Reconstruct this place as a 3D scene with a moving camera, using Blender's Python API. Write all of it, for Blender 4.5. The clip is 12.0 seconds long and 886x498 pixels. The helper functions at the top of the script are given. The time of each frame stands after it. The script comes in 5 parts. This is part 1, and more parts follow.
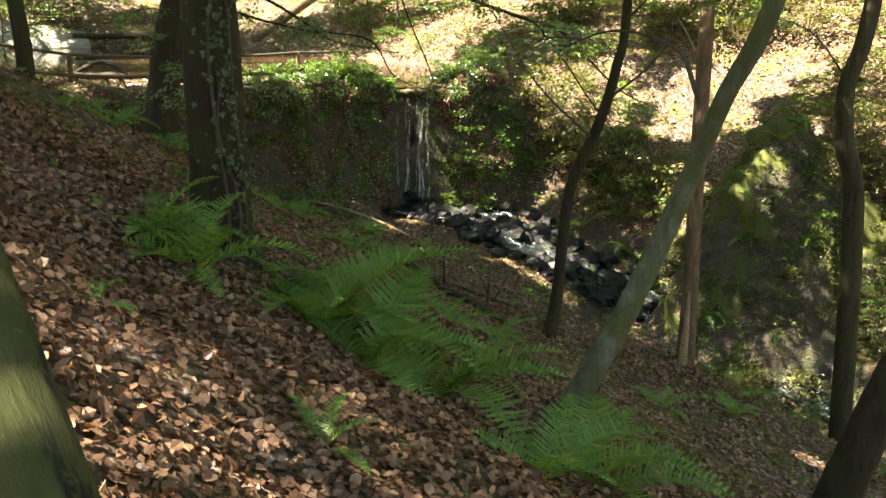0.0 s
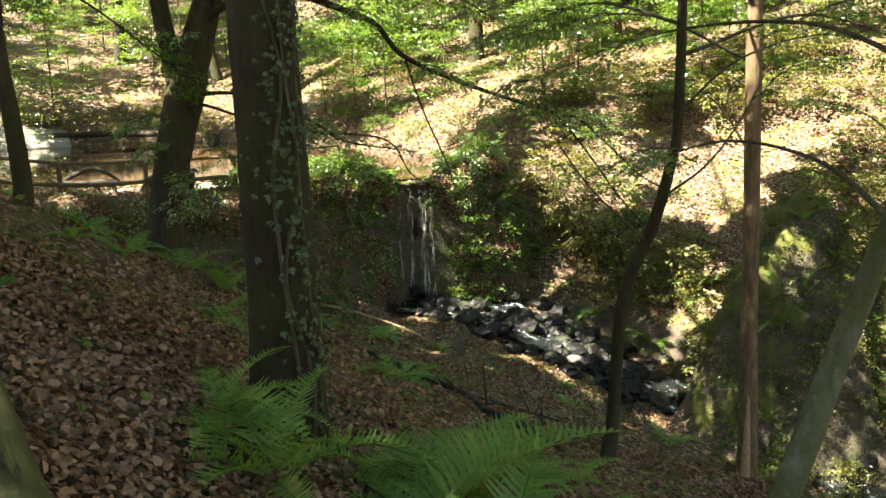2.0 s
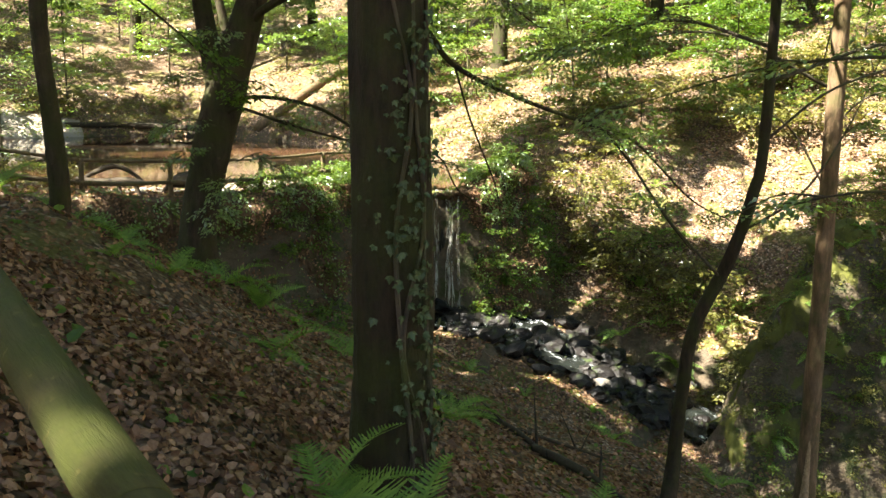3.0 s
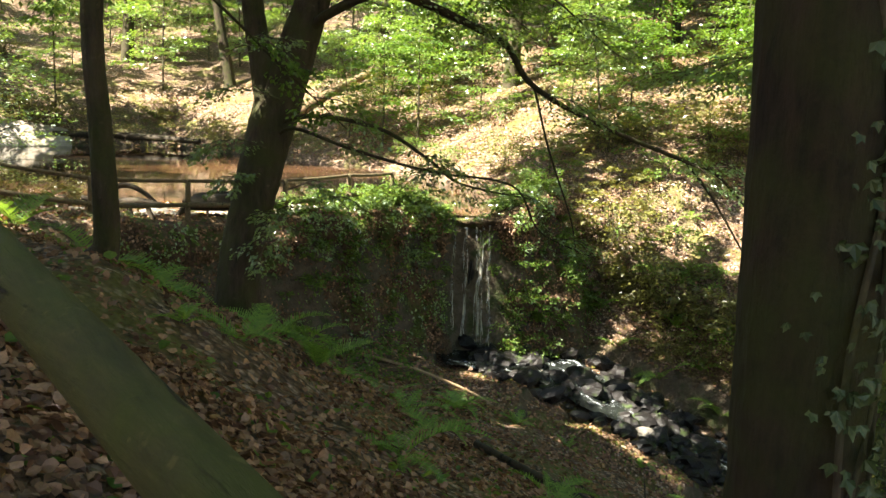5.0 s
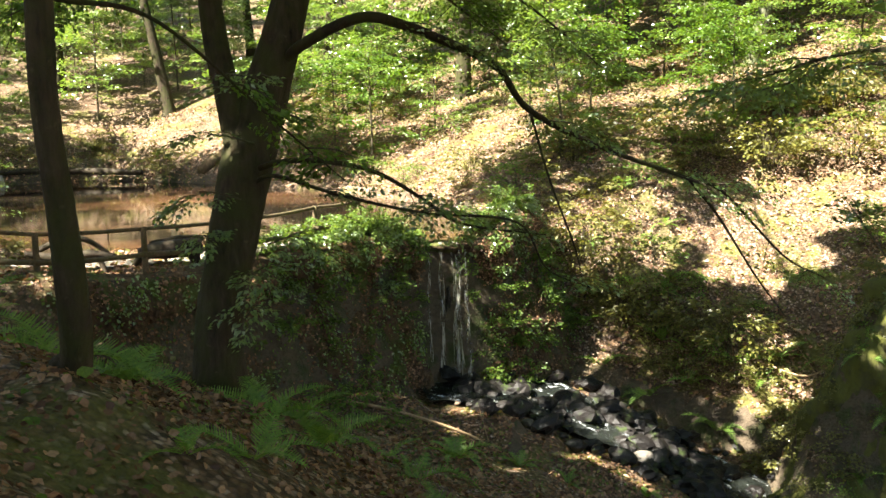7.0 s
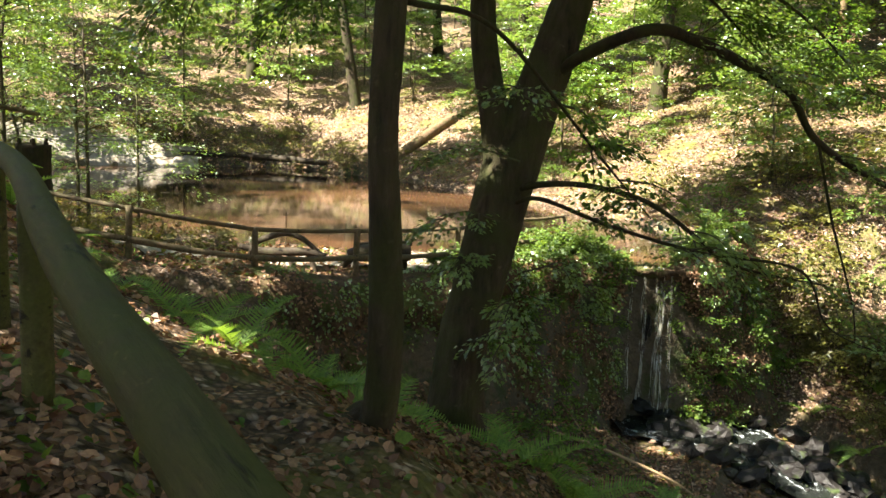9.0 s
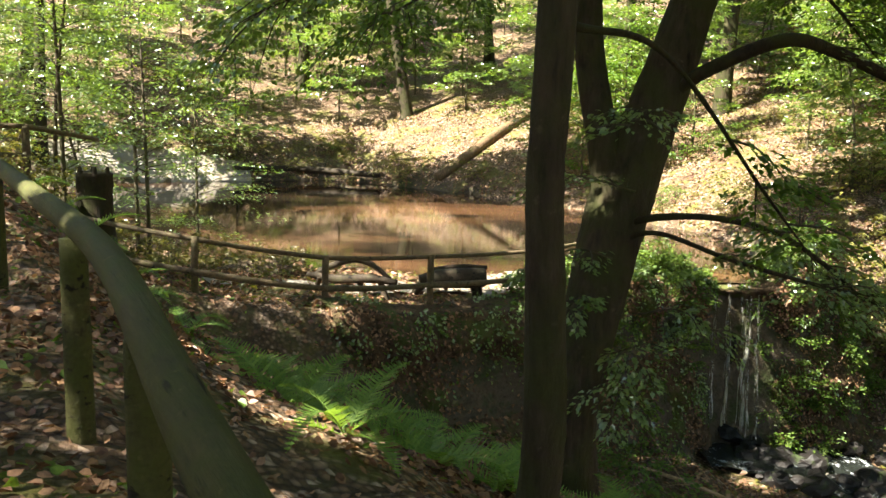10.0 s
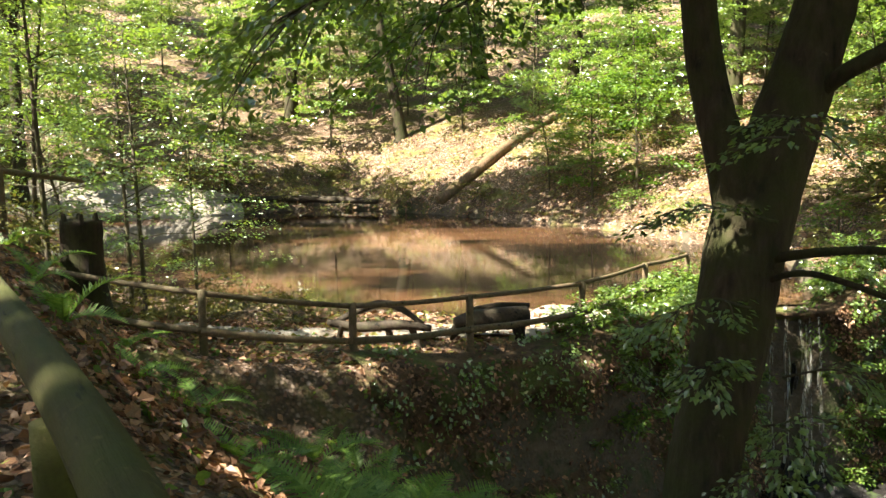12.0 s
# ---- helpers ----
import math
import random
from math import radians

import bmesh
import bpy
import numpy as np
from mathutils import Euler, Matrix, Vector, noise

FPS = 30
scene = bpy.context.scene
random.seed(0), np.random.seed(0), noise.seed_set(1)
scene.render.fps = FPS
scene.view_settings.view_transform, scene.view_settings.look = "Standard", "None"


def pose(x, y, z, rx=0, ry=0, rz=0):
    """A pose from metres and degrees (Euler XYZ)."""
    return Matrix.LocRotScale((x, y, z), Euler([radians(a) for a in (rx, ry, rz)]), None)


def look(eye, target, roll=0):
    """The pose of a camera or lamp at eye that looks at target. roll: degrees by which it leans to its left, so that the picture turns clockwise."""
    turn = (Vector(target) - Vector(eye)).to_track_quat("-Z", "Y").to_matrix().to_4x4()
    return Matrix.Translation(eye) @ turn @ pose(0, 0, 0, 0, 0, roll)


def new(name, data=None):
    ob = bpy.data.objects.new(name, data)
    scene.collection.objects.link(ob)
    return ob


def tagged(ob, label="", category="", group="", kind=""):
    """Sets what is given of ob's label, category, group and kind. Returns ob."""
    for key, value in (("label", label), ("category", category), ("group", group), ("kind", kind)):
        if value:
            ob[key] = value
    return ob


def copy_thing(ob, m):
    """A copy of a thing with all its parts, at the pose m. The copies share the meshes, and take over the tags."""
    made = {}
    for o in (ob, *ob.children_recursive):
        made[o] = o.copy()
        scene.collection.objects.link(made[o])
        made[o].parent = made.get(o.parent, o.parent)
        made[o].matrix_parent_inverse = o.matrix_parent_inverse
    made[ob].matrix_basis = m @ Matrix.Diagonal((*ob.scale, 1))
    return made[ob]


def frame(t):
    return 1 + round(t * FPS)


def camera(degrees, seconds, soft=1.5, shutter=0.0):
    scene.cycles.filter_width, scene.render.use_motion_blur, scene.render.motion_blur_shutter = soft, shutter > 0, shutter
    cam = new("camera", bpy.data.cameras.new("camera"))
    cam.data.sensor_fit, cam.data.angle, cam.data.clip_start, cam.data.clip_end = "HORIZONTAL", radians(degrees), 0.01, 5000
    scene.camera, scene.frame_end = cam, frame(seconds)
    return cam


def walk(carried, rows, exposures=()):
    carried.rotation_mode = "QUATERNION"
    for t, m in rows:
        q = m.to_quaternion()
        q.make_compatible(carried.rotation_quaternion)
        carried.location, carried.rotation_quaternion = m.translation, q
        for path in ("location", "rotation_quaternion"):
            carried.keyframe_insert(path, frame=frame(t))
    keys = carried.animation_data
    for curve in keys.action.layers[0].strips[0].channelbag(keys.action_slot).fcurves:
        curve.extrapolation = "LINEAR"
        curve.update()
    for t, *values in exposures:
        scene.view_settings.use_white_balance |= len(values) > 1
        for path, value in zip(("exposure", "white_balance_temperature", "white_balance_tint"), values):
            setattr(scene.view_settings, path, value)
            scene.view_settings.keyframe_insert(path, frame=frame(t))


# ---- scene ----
cam = camera(52.4, 12.0)
PATH = [
    (0, (1.564, -0.525, 2.477), (1.559, 1.403, 1.944), 0.2),
    (0.5, (1.428, -0.128, 2.516), (1.243, 1.788, 1.972), 1.0),
    (1, (1.053, 0.164, 2.593), (1.047, 2.09, 2.055), 1.9),
    (1.2, (0.892, 0.275, 2.623), (0.897, 2.203, 2.094), 1.5),
    (1.5, (0.804, 0.472, 2.681), (0.829, 2.419, 2.225), 1.0),
    (2, (0.639, 0.931, 2.766), (0.684, 2.896, 2.397), -2.0),
    (2.5, (0.258, 1.37, 2.82), (0.304, 3.336, 2.455), -1.7),
    (3, (-0.144, 1.885, 2.952), (-0.099, 3.85, 2.586), 0.4),
    (3.5, (-0.545, 2.481, 3.039), (-0.525, 4.446, 2.666), 1.5),
    (5.5, (-1.911, 4.383, 2.977), (-1.755, 6.352, 2.662), 1.9),
    (6, (-2.050, 4.670, 3.147), (-1.829, 6.633, 2.836), 0.9),
    (6.5, (-2.120, 5.110, 3.226), (-1.899, 7.073, 2.915), -1.5),
    (8.5, (-3.377, 6.471, 3.597), (-3.277, 8.442, 3.272), 3.8),
    (9, (-3.654, 6.721, 3.496), (-3.765, 8.693, 3.181), 2.5),
    (9.5, (-4.002, 7.203, 3.591), (-4.216, 9.167, 3.281), 1.9),
    (10, (-4.365, 7.762, 3.691), (-4.575, 9.727, 3.384), 1.2),
    (10.5, (-4.578, 8.357, 3.685), (-4.818, 10.32, 3.386), -0.1),
    (11, (-4.968, 8.814, 3.782), (-5.24, 10.773, 3.489), 0.6),
    (11.5, (-5.234, 9.307, 3.796), (-5.547, 11.263, 3.515), -1.3),
    (12, (-5.409, 9.721, 3.695), (-5.592, 11.695, 3.432), -1.4),
]
walk(cam, [(t, look(eye, target, roll)) for t, eye, target, roll in PATH], [(0, 3.4, 6900, 5), (12, 3.05, 6900, 5)])

# ---------------------------------------------------------------- light
SUN_EL, SUN_AZ = 52.0, -118.0          # azimuth from +y towards +x
world = bpy.data.worlds.new("sky")
scene.world = world
world.use_nodes = True
wn = world.node_tree.nodes
sky = wn.new("ShaderNodeTexSky")
sky.sky_type = "NISHITA"
sky.sun_disc = False
sky.sun_elevation, sky.sun_rotation = radians(SUN_EL), radians(SUN_AZ)
wn["Background"].inputs[1].default_value = 0.047
world.node_tree.links.new(sky.outputs[0], wn["Background"].inputs[0])
sun_data = bpy.data.lights.new("sun", "SUN")
sun_data.energy, sun_data.angle, sun_data.color = 5.0, radians(0.5), (1.0, 0.955, 0.89)
sun = new("sun", sun_data)
sd = Vector((math.sin(radians(SUN_AZ)) * math.cos(radians(SUN_EL)), math.cos(radians(SUN_AZ)) * math.cos(radians(SUN_EL)), math.sin(radians(SUN_EL))))
sun.matrix_world = look(tuple(sd * 60), (0, 0, 0))

rng = np.random.default_rng(7)


# ---------------------------------------------------------------- materials
def material(name):
    m = bpy.data.materials.new(name)
    m.use_nodes = True
    nt = m.node_tree
    nt.nodes.clear()
    out = nt.nodes.new("ShaderNodeOutputMaterial")
    return m, nt, out


def node(nt, kind, **kw):
    n = nt.nodes.new("ShaderNode" + kind)
    for k, v in kw.items():
        n.inputs[k.replace("_", " ")].default_value = v
    return n


def ramp(nt, fac, stops):
    r = nt.nodes.new("ShaderNodeValToRGB")
    el = r.color_ramp.elements
    while len(el) < len(stops):
        el.new(0.5)
    for e, (p, c) in zip(el, stops):
        e.position, e.color = p, (*c, 1)
    nt.links.new(fac, r.inputs[0])
    return r.outputs[0]


def grey(*stops):
    return [(p, (v, v, v)) for p, v in stops]


def mixc(nt, fac, a, b, mode="MIX"):
    m = nt.nodes.new("ShaderNodeMix")
    m.data_type, m.blend_type = "RGBA", mode
    for sock, val in ((m.inputs[0], fac), (m.inputs[6], a), (m.inputs[7], b)):
        if hasattr(val, "is_linked"):
            nt.links.new(val, sock)
        elif isinstance(val, tuple):
            sock.default_value = (*val, 1)
        else:
            sock.default_value = val
    return m.outputs[2]


def coords(nt, scale=(1, 1, 1), world_space=True):
    mp = nt.nodes.new("ShaderNodeMapping")
    mp.inputs["Scale"].default_value = scale
    if world_space:
        g = nt.nodes.new("ShaderNodeNewGeometry")
        nt.links.new(g.outputs["Position"], mp.inputs[0])
    else:
        g = nt.nodes.new("ShaderNodeTexCoord")
        nt.links.new(g.outputs["Object"], mp.inputs[0])
    return mp.outputs[0]


def noise_tex(nt, vec, scale, detail=4, rough=0.55):
    n = node(nt, "TexNoise", Scale=scale, Detail=detail, Roughness=rough)
    nt.links.new(vec, n.inputs["Vector"])
    return n.outputs[0]


def voronoi(nt, vec, scale, out="Color", feature="F1"):
    n = node(nt, "TexVoronoi", Scale=scale)
    n.feature = feature
    nt.links.new(vec, n.inputs["Vector"])
    return n.outputs[out]


def bump(nt, height, dist, strength=1.0, base=None):
    b = node(nt, "Bump", Strength=strength, Distance=dist)
    nt.links.new(height, b.inputs["Height"])
    if base is not None:
        nt.links.new(base, b.inputs["Normal"])
    return b.outputs[0]


def principled(nt, out, colour, rough=0.8, normal=None, **kw):
    p = node(nt, "BsdfPrincipled", **kw)
    if "IOR" not in kw:
        p.inputs["Specular IOR Level"].default_value = 0.22
    if hasattr(colour, "is_linked"):
        nt.links.new(colour, p.inputs["Base Color"])
    else:
        p.inputs["Base Color"].default_value = (*colour, 1)
    if hasattr(rough, "is_linked"):
        nt.links.new(rough, p.inputs["Roughness"])
    else:
        p.inputs["Roughness"].default_value = rough
    if normal is not None:
        nt.links.new(normal, p.inputs["Normal"])
    nt.links.new(p.outputs[0], out.inputs[0])
    return p


def mat_ground():
    m, nt, out = material("leaf_litter_ground")
    v = coords(nt)
    cell = voronoi(nt, v, 16)
    sep = nt.nodes.new("ShaderNodeSeparateColor")
    nt.links.new(cell, sep.inputs[0])
    leaf = ramp(nt, sep.outputs[0], [(0.0, (0.05, 0.034, 0.018)), (0.35, (0.12, 0.07, 0.036)), (0.7, (0.25, 0.155, 0.096)), (1.0, (0.48, 0.35, 0.27))])
    edge = voronoi(nt, v, 16, "Distance")
    leaf = mixc(nt, ramp(nt, edge, grey((0.25, 0), (0.75, 0.8))), leaf, (0.03, 0.017, 0.01))
    broad = noise_tex(nt, v, 0.55, 5)
    soil = mixc(nt, noise_tex(nt, v, 9, 5), (0.035, 0.022, 0.013), (0.11, 0.065, 0.035))
    col = mixc(nt, ramp(nt, broad, grey((0.52, 0), (0.66, 0.7))), leaf, soil)
    moss = mixc(nt, noise_tex(nt, v, 22, 3), (0.045, 0.05, 0.011), (0.16, 0.15, 0.032))
    mm = noise_tex(nt, v, 0.9, 6, 0.65)
    col = mixc(nt, ramp(nt, mm, grey((0.50, 0), (0.62, 0.8))), col, moss)
    g = nt.nodes.new("ShaderNodeNewGeometry")
    xyz = nt.nodes.new("ShaderNodeSeparateXYZ")
    nt.links.new(g.outputs["True Normal"], xyz.inputs[0])
    earth = mixc(nt, noise_tex(nt, coords(nt, (1, 1, 2.5)), 3.0, 8, 0.7), (0.025, 0.019, 0.013), (0.14, 0.105, 0.07))
    earth = mixc(nt, ramp(nt, noise_tex(nt, v, 1.6, 6, 0.7), grey((0.5, 0), (0.62, 0.8))), earth, (0.03, 0.045, 0.01))
    col = mixc(nt, ramp(nt, xyz.outputs[2], grey((0.45, 1), (0.72, 0))), col, earth)
    n = bump(nt, edge, 0.03, 0.7, bump(nt, noise_tex(nt, v, 6, 6, 0.7), 0.09, 1.0))
    principled(nt, out, col, 0.8, n)
    return m


def mat_bark(name, dark, light, moss, moss_amount, ridge=1.0, lichen_amount=0.25):
    m, nt, out = material(name)
    v = coords(nt, (1, 1, 0.22))
    w = coords(nt)
    base = mixc(nt, ramp(nt, noise_tex(nt, v, 14 * ridge, 7, 0.65), grey((0.3, 0), (0.7, 1))), dark, light)
    blotch = ramp(nt, noise_tex(nt, w, 3.2, 5, 0.6), grey((0.5 - 0.25 * moss_amount, 0), (0.75 - 0.25 * moss_amount, 0.85)))
    lichen = ramp(nt, noise_tex(nt, w, 7, 6, 0.7), grey((0.62, 0), (0.70, lichen_amount)))
    col = mixc(nt, lichen, base, tuple(min(1, c * 1.9) for c in light))
    col = mixc(nt, blotch, col, mixc(nt, noise_tex(nt, w, 40, 3), tuple(c * 0.5 for c in moss), moss))
    n = bump(nt, noise_tex(nt, v, 16 * ridge, 8, 0.7), 0.035, 1.0, bump(nt, noise_tex(nt, w, 60, 3), 0.008, 0.6))
    principled(nt, out, col, 0.85, n)
    return m


def mat_leaf(name, lo, hi, translucent=0.45, rough=0.42, gloss=0.07):
    m, nt, out = material(name)
    g = nt.nodes.new("ShaderNodeNewGeometry")
    mid = tuple((a + b) / 2 for a, b in zip(lo, hi))
    col = ramp(nt, g.outputs["Random Per Island"], [(0.0, lo), (0.55, mid), (1.0, hi)])
    vein = noise_tex(nt, coords(nt), 60, 3)
    col = mixc(nt, ramp(nt, vein, grey((0.35, 0.35), (0.65, 0))), col, tuple(c * 0.5 for c in lo))
    d = node(nt, "BsdfDiffuse")
    t = node(nt, "BsdfTranslucent")
    bright = mixc(nt, 1.0, col, (1.5, 1.35, 0.7), "MULTIPLY")
    nt.links.new(col, d.inputs[0])
    nt.links.new(bright, t.inputs[0])
    mx = node(nt, "MixShader", Fac=translucent)
    nt.links.new(d.outputs[0], mx.inputs[1])
    nt.links.new(t.outputs[0], mx.inputs[2])
    gl = node(nt, "BsdfGlossy", Roughness=rough)
    mx2 = node(nt, "MixShader", Fac=gloss * 0.55)
    nt.links.new(mx.outputs[0], mx2.inputs[1])
    nt.links.new(gl.outputs[0], mx2.inputs[2])
    nt.links.new(mx2.outputs[0], out.inputs[0])
    return m


def mat_wood(name, dark, light, algae, amount, turn=None):
    m, nt, out = material(name)
    w = coords(nt)
    v = coords(nt, (6, 6, 6))
    if turn is not None:
        a = nt.nodes.new("ShaderNodeMapping")
        a.inputs["Rotation"].default_value = (0, 0, radians(turn))
        b = nt.nodes.new("ShaderNodeMapping")
        b.inputs["Scale"].default_value = (1.6, 14, 14)
        nt.links.new(w, a.inputs[0])
        nt.links.new(a.outputs[0], b.inputs[0])
        v = b.outputs[0]
    grain = noise_tex(nt, v, 3, 8, 0.72)
    col = mixc(nt, ramp(nt, grain, grey((0.3, 0), (0.7, 1))), dark, light)
    col = mixc(nt, ramp(nt, noise_tex(nt, w, 5, 6, 0.65), grey((0.55 - 0.3 * amount, 0), (0.85 - 0.3 * amount, 0.9))), col, mixc(nt, noise_tex(nt, w, 70, 4), tuple(c * 0.45 for c in algae), algae))
    crack = ramp(nt, noise_tex(nt, v, 1.3, 4, 0.6), grey((0.33, 1), (0.39, 0)))
    col = mixc(nt, crack, col, tuple(c * 0.35 for c in dark))
    spots = ramp(nt, noise_tex(nt, w, 24, 5, 0.6), grey((0.62, 0), (0.70, 0.6)))
    col = mixc(nt, spots, col, tuple(c * 1.5 for c in light))
    n = bump(nt, grain, 0.012, 0.9, bump(nt, crack, 0.01, 0.6))
    principled(nt, out, col, 0.75, n)
    return m


def mat_rock(name, dark, light, rough):
    m, nt, out = material(name)
    w = coords(nt)
    ob = nt.nodes.new("ShaderNodeObjectInfo")
    col = mixc(nt, noise_tex(nt, w, 8, 8, 0.7), dark, light)
    col = mixc(nt, ob.outputs["Random"], col, tuple(c * 0.6 for c in dark))
    moss = ramp(nt, noise_tex(nt, w, 2.5, 6, 0.65), grey((0.56, 0), (0.66, 0.8)))
    col = mixc(nt, moss, col, (0.035, 0.055, 0.012))
    n = bump(nt, noise_tex(nt, w, 12, 8, 0.7), 0.03, 0.9)
    principled(nt, out, col, ramp(nt, moss, grey((0.1, rough), (0.6, 0.8))), n)
    return m


def mat_pond():
    m, nt, out = material("pond_water")
    w = coords(nt)
    # dark water with orange silt patches; the sunlit shallow bed is put into the colour
    lit_silt = mixc(nt, ramp(nt, noise_tex(nt, coords(nt, (0.13, 0.3, 1)), 1.0, 5, 0.6), grey((0.45, 0), (0.68, 1))), (0.008, 0.006, 0.004), (0.085, 0.042, 0.021))
    n = bump(nt, noise_tex(nt, coords(nt, (1, 1.6, 1)), 2.2, 3), 0.02, 0.10)
    principled(nt, out, lit_silt, 0.03, n, IOR=1.33)
    return m


def mat_stream():
    m, nt, out = material("stream_water")
    w = coords(nt, (1, 1, 0.6))
    foam = ramp(nt, noise_tex(nt, w, 2.6, 9, 0.8), grey((0.56, 0), (0.66, 1)))
    col = mixc(nt, foam, (0.012, 0.014, 0.012), (0.75, 0.78, 0.8))
    n = bump(nt, noise_tex(nt, w, 7, 6, 0.6), 0.09, 0.8)
    principled(nt, out, col, ramp(nt, foam, grey((0, 0.08), (1, 0.6))), n, IOR=1.33)
    return m


def mat_fall(name, lo, hi):
    m, nt, out = material(name)
    strand = noise_tex(nt, coords(nt, (16, 16, 0.7)), 1.0, 6, 0.7)
    a = ramp(nt, strand, grey((0.38, lo), (0.66, hi)))
    d = node(nt, "BsdfDiffuse")
    d.inputs[0].default_value = (0.85, 0.83, 0.72, 1)
    tl = node(nt, "BsdfTranslucent")
    tl.inputs[0].default_value = (0.85, 0.83, 0.72, 1)
    body = node(nt, "MixShader", Fac=0.5)
    nt.links.new(d.outputs[0], body.inputs[1])
    nt.links.new(tl.outputs[0], body.inputs[2])
    t = node(nt, "BsdfTransparent")
    mx = node(nt, "MixShader")
    nt.links.new(a, mx.inputs[0])
    nt.links.new(t.outputs[0], mx.inputs[1])
    nt.links.new(body.outputs[0], mx.inputs[2])
    nt.links.new(mx.outputs[0], out.inputs[0])
    return m


def mat_gravel():
    m, nt, out = material("pale_gravel")
    w = coords(nt)
    col = mixc(nt, voronoi(nt, w, 45, "Distance"), (0.30, 0.265, 0.22), (0.16, 0.135, 0.105))
    col = mixc(nt, ramp(nt, noise_tex(nt, w, 1.2, 6), grey((0.5, 0), (0.7, 0.6))), col, (0.18, 0.12, 0.07))
    principled(nt, out, col, 0.9, bump(nt, voronoi(nt, w, 45, "Distance"), 0.01))
    return m


def mat_bank():
    m, nt, out = material("root_bound_earth")
    w = coords(nt)
    v = coords(nt, (5, 5, 1.1))
    col = mixc(nt, ramp(nt, noise_tex(nt, w, 5, 8, 0.7), grey((0.32, 0), (0.68, 1))), (0.022, 0.014, 0.008), (0.15, 0.092, 0.05))
    root = ramp(nt, noise_tex(nt, v, 3.0, 4, 0.6), grey((0.56, 0), (0.66, 0.7)))
    col = mixc(nt, root, col, (0.17, 0.115, 0.07))
    moss = ramp(nt, noise_tex(nt, w, 1.3, 6, 0.65), grey((0.5, 0), (0.6, 0.85)))
    col = mixc(nt, moss, col, mixc(nt, noise_tex(nt, w, 30, 3), (0.03, 0.05, 0.01), (0.11, 0.135, 0.028)))
    n = bump(nt, root, 0.05, 0.8, bump(nt, noise_tex(nt, w, 11, 8, 0.75), 0.07, 1.0))
    principled(nt, out, col, 0.9, n)
    return m


BANK = mat_bank()
GROUND = mat_ground()
BARK_DARK = mat_bark("dark_mossy_bark", (0.009, 0.006, 0.004), (0.044, 0.029, 0.016), (0.042, 0.048, 0.010), 0.4)
BARK_MOSS = mat_bark("mossy_beech_bark", (0.009, 0.006, 0.004), (0.066, 0.046, 0.028), (0.045, 0.05, 0.012), 0.5, 0.9, 0.6)
BARK_PALE = mat_bark("pale_lichen_bark", (0.045, 0.042, 0.028), (0.19, 0.19, 0.135), (0.08, 0.095, 0.022), 0.75, 0.8, 0.7)
BARK_BROWN = mat_bark("brown_bark", (0.06, 0.038, 0.022), (0.22, 0.14, 0.08), (0.09, 0.09, 0.03), 0.2)
TWIG = mat_bark("twig_bark", (0.03, 0.022, 0.016), (0.11, 0.085, 0.06), (0.07, 0.08, 0.02), 0.3)
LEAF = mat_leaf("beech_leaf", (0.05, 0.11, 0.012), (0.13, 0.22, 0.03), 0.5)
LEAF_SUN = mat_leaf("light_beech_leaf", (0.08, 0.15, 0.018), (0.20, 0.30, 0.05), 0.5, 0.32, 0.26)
IVY = mat_leaf("ivy_leaf", (0.025, 0.045, 0.012), (0.10, 0.13, 0.055), 0.15, 0.45, 0.06)
FERN = mat_leaf("fern_green", (0.10, 0.19, 0.03), (0.20, 0.32, 0.06), 0.45, 0.5, 0.06)
BRAMBLE = mat_leaf("bramble_leaf", (0.05, 0.10, 0.015), (0.16, 0.23, 0.04), 0.4, 0.45, 0.05)
OLIVE = mat_leaf("olive_undergrowth_leaf", (0.075, 0.08, 0.014), (0.20, 0.185, 0.045), 0.4, 0.4, 0.08)
DEAD = mat_leaf("dry_fallen_leaf", (0.07, 0.029, 0.014), (0.38, 0.22, 0.125), 0.12, 0.5, 0.06)
RAILWOOD = mat_wood("algae_covered_wood", (0.024, 0.02, 0.008), (0.085, 0.075, 0.026), (0.068, 0.08, 0.012), 0.75, -124.4)
FENCEWOOD = mat_wood("weathered_fence_wood", (0.05, 0.035, 0.02), (0.17, 0.12, 0.07), (0.08, 0.09, 0.03), 0.35)
DRIFT = mat_wood("dark_driftwood", (0.012, 0.009, 0.006), (0.06, 0.042, 0.026), (0.07, 0.07, 0.03), 0.2)
SPLIT = mat_wood("pale_split_wood", (0.16, 0.10, 0.05), (0.38, 0.27, 0.16), (0.12, 0.11, 0.05), 0.1)
ROCK = mat_rock("wet_dark_rock", (0.006, 0.005, 0.005), (0.032, 0.027, 0.024), 0.42)
ROCK_DRY = mat_rock("pale_stone", (0.12, 0.10, 0.08), (0.34, 0.30, 0.26), 0.75)
POND, STREAM, GRAVEL = mat_pond(), mat_stream(), mat_gravel()
FALL = mat_fall("falling_water", 0.03, 0.55)


